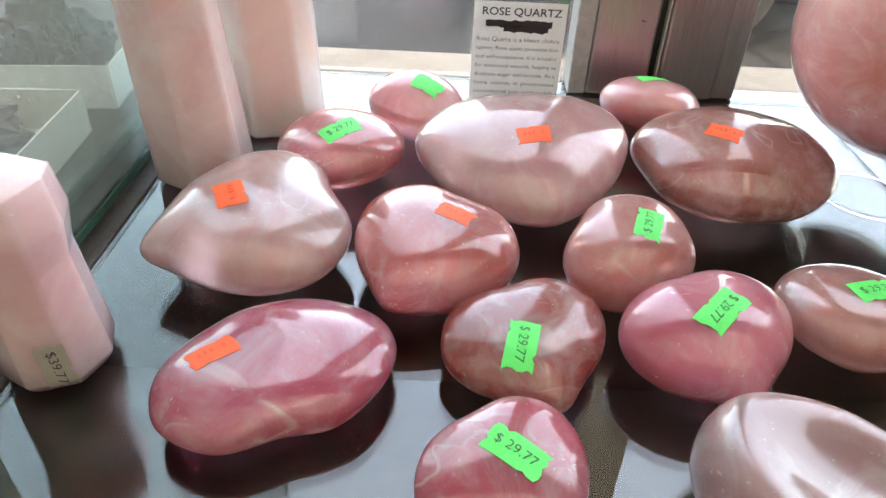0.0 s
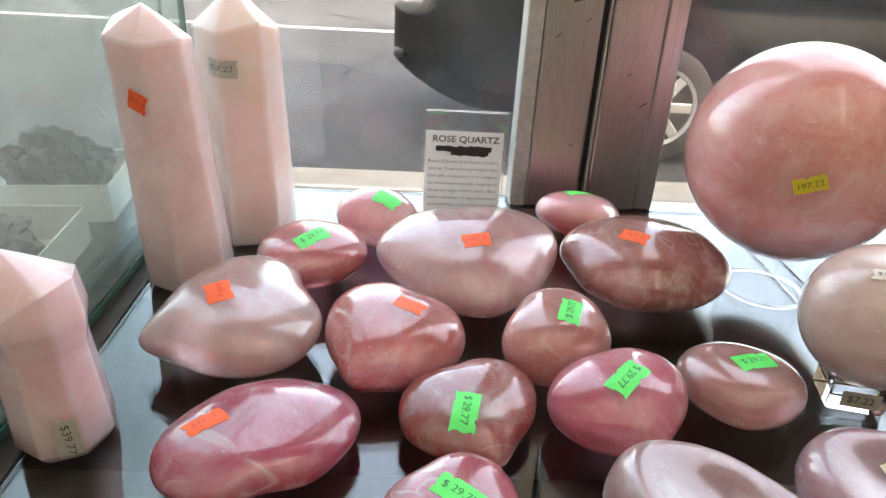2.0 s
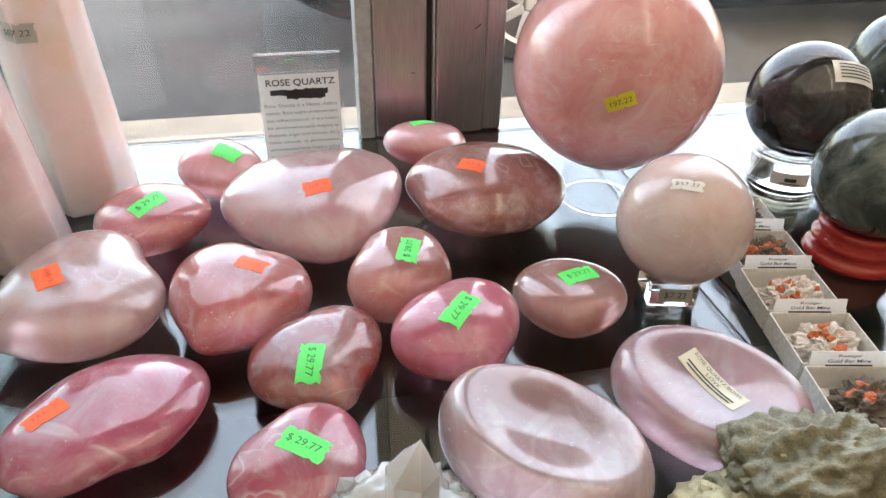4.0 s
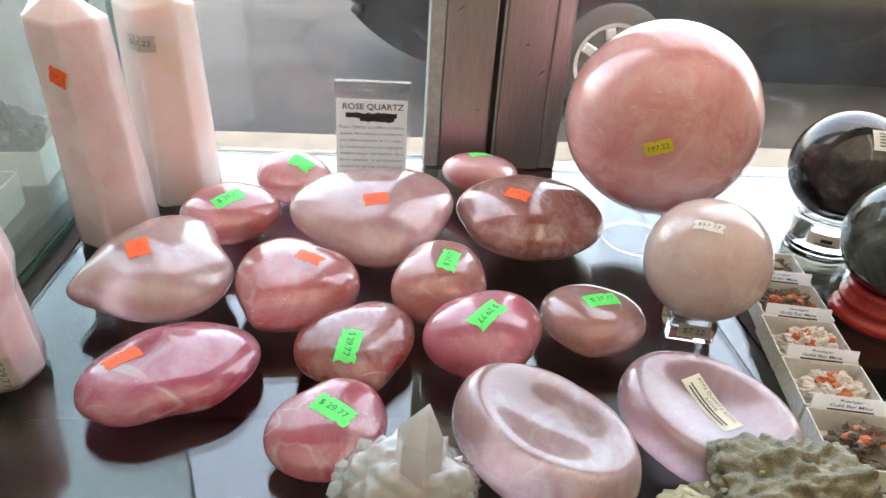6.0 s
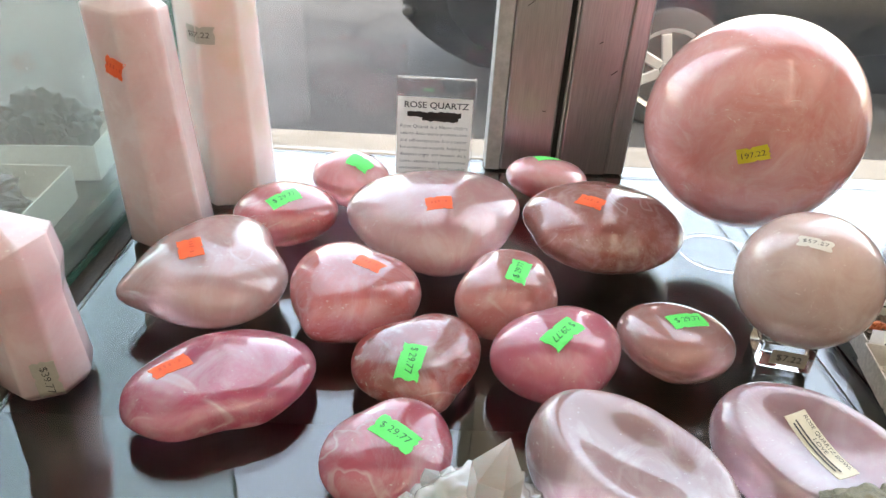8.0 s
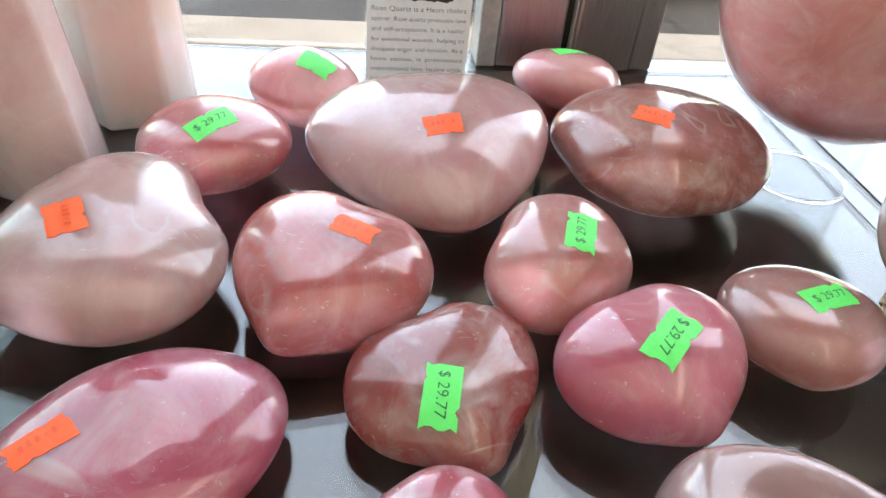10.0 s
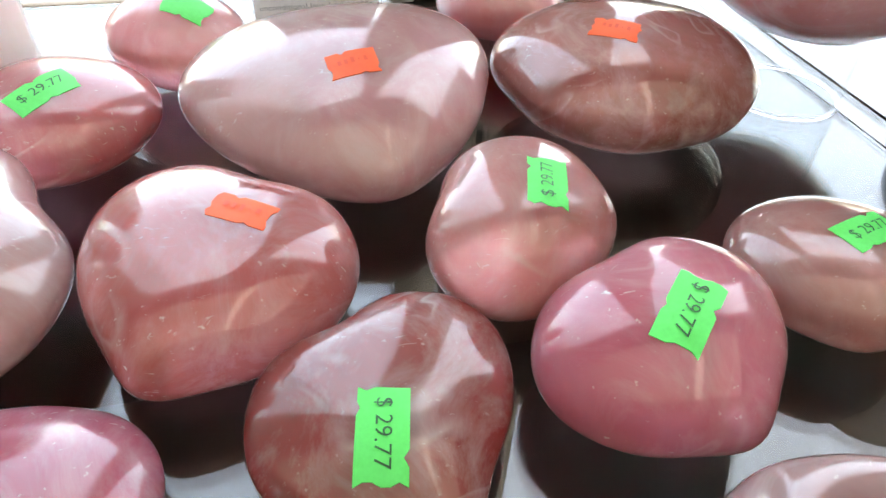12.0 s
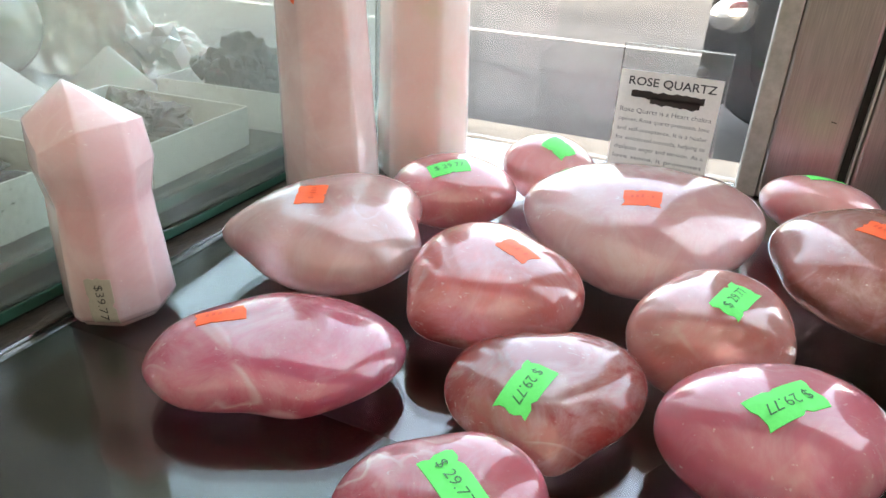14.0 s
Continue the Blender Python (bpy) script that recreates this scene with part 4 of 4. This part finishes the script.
def pyrite():
    ob = thing("pyrite_cluster", (0.232, 0.088, 0.0), "rough greenish brassy pyrite chunk with small cubes", "mineral")
    part("mass", lump_bm((0.042, 0.031, 0.031), 6, 0.28, 2.2, True, 6), M["pyrite"], ob, "", True)
    part("mass", lump_bm((0.026, 0.020, 0.016), 9, 0.28, 2.4, True, 5), M["palepyrite"], ob, "paler brassy lobe", True).location = (-0.040, -0.004, 0)
    rnd = random.Random(4)
    shared = box_bm((1, 1, 1), (0, 0, 0), 0.04, 1)
    first = part("cube_crystal", shared, M["palepyrite"], ob)
    first.matrix_basis = pose(-0.045, -0.006, 0.020, 20, 30, 10) @ Matrix.Diagonal((0.004, 0.004, 0.004, 1))
    for k in range(70):
        a, b, far = rnd.uniform(0, 2 * math.pi), rnd.uniform(0.1, 1.4), k % 3
        s = rnd.uniform(0.0018, 0.0042)
        c = first.copy()
        scene.collection.objects.link(c)
        if far:
            x, y, z = 0.024 * math.cos(a) * math.cos(b) - 0.040, 0.018 * math.sin(a) * math.cos(b) - 0.004, 0.007 + 0.0145 * math.sin(b)
        else:
            x, y, z = 0.040 * math.cos(a) * math.cos(b), 0.029 * math.sin(a) * math.cos(b), 0.013 + 0.028 * math.sin(b)
        c.matrix_basis = pose(x, y, z, rnd.uniform(0, 90), rnd.uniform(0, 90), rnd.uniform(0, 90)) @ Matrix.Diagonal((s, s, s, 1))
    return ob


pyrite()


# ---- small white boxes ----
def tray(name, at, turn, size, tall, label, group, wall=0.0009):
    ob = thing(name, at, label, "box", group, turn)
    w, d = size
    part("bottom", box_bm((w, d, wall), (0, 0, wall / 2 + 0.0001)), M["box"], ob)
    for k, (x, y, sx, sy) in enumerate(((-w / 2, 0, wall, d), (w / 2, 0, wall, d), (0, -d / 2, w - wall, wall), (0, d / 2, w - wall, wall))):
        part("side", box_bm((sx, sy, tall), (x, y, tall / 2 + 0.0002), 0.0002, 1), M["box"], ob)
    return ob


def mineral(at, size, seed, main, patches, label, n=10):
    ob = thing("mineral_specimen", at, label, "mineral", "boxed minerals")
    part("mass", lump_bm(size, seed, 0.45, 2.8, True, 5), M[main], ob)
    rnd = random.Random(seed)
    for k in range(n):
        a, r = rnd.uniform(0, 6.28), rnd.uniform(0.1, 0.85)
        z = size[2] * 1.25 * math.sqrt(1 - r * r * 0.8)
        lb = lump_bm((size[0] * rnd.uniform(.14, .34), size[1] * rnd.uniform(.12, .3), size[2] * 0.3), seed + k, 0.5, 3, False, 2)
        part("patch", lb, M[patches], ob).location = (size[0] * r * math.cos(a), size[1] * r * math.sin(a), z - size[2] * 0.35)
    return ob


AX, AY = (math.cos(radians(79)), math.sin(radians(79))), (math.sin(radians(79)), -math.cos(radians(79)))
for k, (cx, cy, main, patch, what) in enumerate((
        (0.268, 0.115, "brownrock", "realgar", "brown rock with orange-red crystals in a white box"),
        (0.276, 0.157, "calcite", "realgar", "white calcite with orange-red realgar in a white box"),
        (0.284, 0.199, "calcite", "realgar", "pale rock with rusty red crystals in a white box"),
        (0.294, 0.241, "brownrock", "realgar", "brown and orange mineral in a white box"),
        (0.302, 0.283, "brownrock", "calcite", "small dark mineral in a white box"))):
    w, d = (0.044, 0.0405)
    px, py = cx + AY[0] * w / 2 + AX[0] * d / 2, cy + AY[1] * w / 2 + AX[1] * d / 2
    tr = tray("specimen_box", (px, py, 0.0), -11, (w, d), 0.0135, "small white card box holding a mineral", "small specimen boxes")
    mineral((px, py - 0.001, 0.0011), (0.016, 0.0125, 0.0115), 20 + k, main, patch, what, 12)
    if k < 4:
        card = thing("name_card", (px + AX[0] * 0.0175, py + AX[1] * 0.0175, 0.0012), "folded white name card standing in its box", "label", "name cards", -11)
        sheet = part("sheet", box_bm((0.040, 0.0004, 0.021), (0, 0, 0.0105)), M["paper"], card)
        sheet.matrix_basis = pose(0, 0, 0, -14, 0, 0)
        for j, (txt, wd, z) in enumerate((("Realgar", 0.012, 0.0185), ("Gold Bar Mine", 0.022, 0.0158), ("", 0.024, 0.0132))):
            lb = lettering_bm(txt, wd, 0.0019, 0.01) if txt else bar_bm(wd, 0.0012, (0, 0))
            part("print_line", lb, M["ink"], sheet).matrix_basis = pose(0, -0.0004, z, 90, 0, 0)


# ---- neighbouring shelf ----
Z1 = 0.0204
for k, (x, y, w, d, tall, turn) in enumerate(((-0.253, 0.420, 0.095, 0.075, 0.027, 6), (-0.255, 0.309, 0.108, 0.088, 0.025, 4), (-0.262, 0.186, 0.115, 0.10, 0.027, 3))):
    tray("specimen_box", (x, y, Z1), turn, (w, d), tall, "white card box with a rough mineral, behind dusty glass", "large specimen boxes", 0.0012)


def spiky(at, size, seed, mat, label, n=70, tall=0.03, thick=0.0042):
    ob = thing("crystal_cluster", at, label, "crystal cluster")
    part("matrix", lump_bm(size, seed, 0.35, 2.5, True, 4), M[mat], ob)
    rnd = random.Random(seed)
    bm = bmesh.new()
    for k in range(n):
        a, r = rnd.uniform(0, 6.283), rnd.random() ** 0.6
        base = (size[0] * r * math.cos(a), size[1] * r * math.sin(a), size[2] * (0.7 + 0.3 * (1 - r)))
        point_bm(bm, base, (math.cos(a) * r * 0.9 + rnd.uniform(-.5, .5), math.sin(a) * r * 0.9 + rnd.uniform(-.5, .5), 1), thick * rnd.uniform(0.5, 1.2), tall * rnd.uniform(0.35, 1.0), rnd, 4, 0.85)
    cr = part("crystals", bm, M[mat], ob)
    cr["kind"] = "stuff"
    return ob


spiky((-0.250, 0.418, Z1 + 0.0015), (0.034, 0.026, 0.036), 31, "darkxl", "dark grey bladed crystal cluster standing in a white box", 150, 0.015, 0.0050)
mineral((-0.256, 0.308, Z1 + 0.0015), (0.042, 0.032, 0.020), 33, "brownrock", "brownrock", "brown rough rock in a white box", 14)
mineral((-0.262, 0.186, Z1 + 0.0015), (0.045, 0.038, 0.022), 35, "darkxl", "matrixrock", "dark rough rock in a white box", 14)


def pyramid(at, w, tall, turn, label):
    bm = bmesh.new()
    r = w / math.sqrt(2)
    rings = [[(k * r * math.cos(math.pi / 2 * i), k * r * math.sin(math.pi / 2 * i), z) for i in range(4)] for k, z in ((1, 0), (1, 0.003), (0.03, tall))]
    rings_bm(rings, True, True, bm)
    bmesh.ops.bevel(bm, geom=list(bm.edges), offset=0.0008, segments=1, affect='EDGES')
    ob = link_mesh("quartz_pyramid", bm, M["clearxl"])
    ob.matrix_basis = pose(*at, 0, 0, turn)
    return tagged(ob, label, "crystal pyramid", "crystals behind glass")


pyramid((-0.362, 0.398, Z1), 0.062, 0.038, 20, "clear quartz pyramid behind dusty glass")
pyramid((-0.392, 0.332, Z1), 0.052, 0.034, 40, "cloudy quartz pyramid behind dusty glass")
spiky((-0.366, 0.474, Z1), (0.034, 0.022, 0.024), 41, "clearxl", "clear quartz cluster behind dusty glass", 16, 0.036, 0.0095)
M["palegreen"] = quartz("pale_green_quartz", (0.55, 0.64, 0.58), (0.42, 0.54, 0.48), 22, 0.4, 0.3, 0.4, 0.2)
ball("green_quartz_sphere", (-0.482, 0.385, Z1 + 0.0445), 0.045, M["palegreen"], "pale green quartz sphere behind dusty glass", "crystal sphere", "crystals behind glass")
big = link_mesh("quartz_boulder", lump_bm((0.075, 0.042, 0.075), 51, 0.3, 1.8, True, 5), M["clearxl"], None, "", True)
big.location = (-0.475, 0.468, Z1)
tagged(big, "large hazy pale quartz boulder behind dusty glass", "crystal")


# ---- parked car ----
def car():
    ob = thing("parked_car", (-0.14, 4.42, ROAD), "black parked car beside the kerb, seen at its tail", "car")
    half, length = 0.86, 5.1

    def section(x, k):
        """Half-width factor, sill, belt of the body at a station along its length."""
        f = min(1.0, max(0.0, x / 0.75))
        g = min(1.0, max(0.0, (length - x) / 0.9))
        return half * (0.45 + 0.55 * math.sin(math.pi / 2 * f) ** 0.75) * (0.6 + 0.4 * math.sin(math.pi / 2 * g) ** 0.7)
    stations = [0.0, 0.04, 0.12, 0.25, 0.42, 0.62, 0.85, 1.2, 1.8, 2.6, 3.4, 4.0, 4.4, 4.8, 5.0, 5.1]
    rings = []
    for x in stations:
        w = section(x, 0)
        lift = 0.20 * (1 - min(1, x / 0.55)) ** 2
        prof = [(0.0, 0.19 + lift), (0.62, 0.19 + lift), (0.90, 0.22 + lift), (0.985, 0.36 + lift * 0.5), (1.0, 0.50), (0.99, 0.66), (0.955, 0.82), (0.90, 0.93), (0.78, 0.99), (0.0, 1.01)]
        pts = [(x, -w * a, z) for a, z in prof] + [(x, w * a, z) for a, z in reversed(prof[1:-1])]
        rings.append(pts)
    part("body", rings_bm(rings), M["carpaint"], ob, "", True)
    rings = []
    for x, w, z0, z1 in ((0.35, 0.66, 1.0, 1.02), (0.85, 0.64, 0.99, 1.38), (1.3, 0.62, 0.99, 1.45), (2.2, 0.62, 0.99, 1.44), (3.0, 0.64, 0.99, 1.02)):
        prof = [(-w, z0), (-w * 0.86, z1), (-w * 0.5, z1 + 0.02), (w * 0.5, z1 + 0.02), (w * 0.86, z1), (w, z0)]
        rings.append([(x, y, z) for y, z in prof])
    part("cabin", rings_bm(rings), M["carglass"], ob, "dark tinted glasshouse", True)
    for x in (1.42, 4.25):
        for s in (-1, 1):
            y = s * (half - 0.09)
            wheel = new("wheel")
            wheel.parent = ob
            wheel.matrix_basis = pose(x, y, 0.315, 90, 0, 0)
            tagged(wheel, "black tyre on a silver spoked rim")
            part("tyre", turned_bm([(0.20, -0.10), (0.295, -0.105), (0.315, -0.08), (0.315, 0.08), (0.295, 0.105), (0.20, 0.10)], 48), M["tyre"], wheel, "", True)
            bm = turned_bm([(0.205, 0.095), (0.215, 0.112), (0.195, 0.108), (0.18, 0.07)], 48, 0, (1, 1), False)
            for k in range(7):
                a = 2 * math.pi * k / 7
                box_bm((0.15, 0.055, 0.02), (0.115 * math.cos(a), 0.115 * math.sin(a), 0.1), 0.006, 1, math.degrees(a), bm)
            m = box_bm((0.07, 0.07, 0.03), (0, 0, 0.1), 0.012, 2, 0, bm)
            rim = part("rim", bm, M["alloy"], wheel, "silver spoked alloy rim", False)
            if s < 0:
                wheel.matrix_basis = pose(x, y, 0.315, 90, 0, 0)
            else:
                wheel.matrix_basis = pose(x, y, 0.315, -90, 0, 0)
    for s in (-1, 1):
        lamp = part("tail_lamp", lump_bm((0.20, 0.10, 0.075), 2, 0.02, 1, False, 4), M["redlens"], ob, "red tail lamp lens", True)
        lamp.matrix_basis = pose(0.26, s * 0.64, 0.92, 0, 0, -s * 52)
        rev = part("reversing_lamp", lump_bm((0.16, 0.09, 0.085), 5, 0.02, 1, False, 4), M["lens"], ob, "clear silver lamp", True)
        rev.matrix_basis = pose(0.13, s * 0.62, 0.69, 0, 0, -s * 55)
    part("bumper_strip", box_bm((0.06, 1.0, 0.05), (0.03, 0, 0.46), 0.02, 2), M["cartrim"], ob)
    return ob


car()
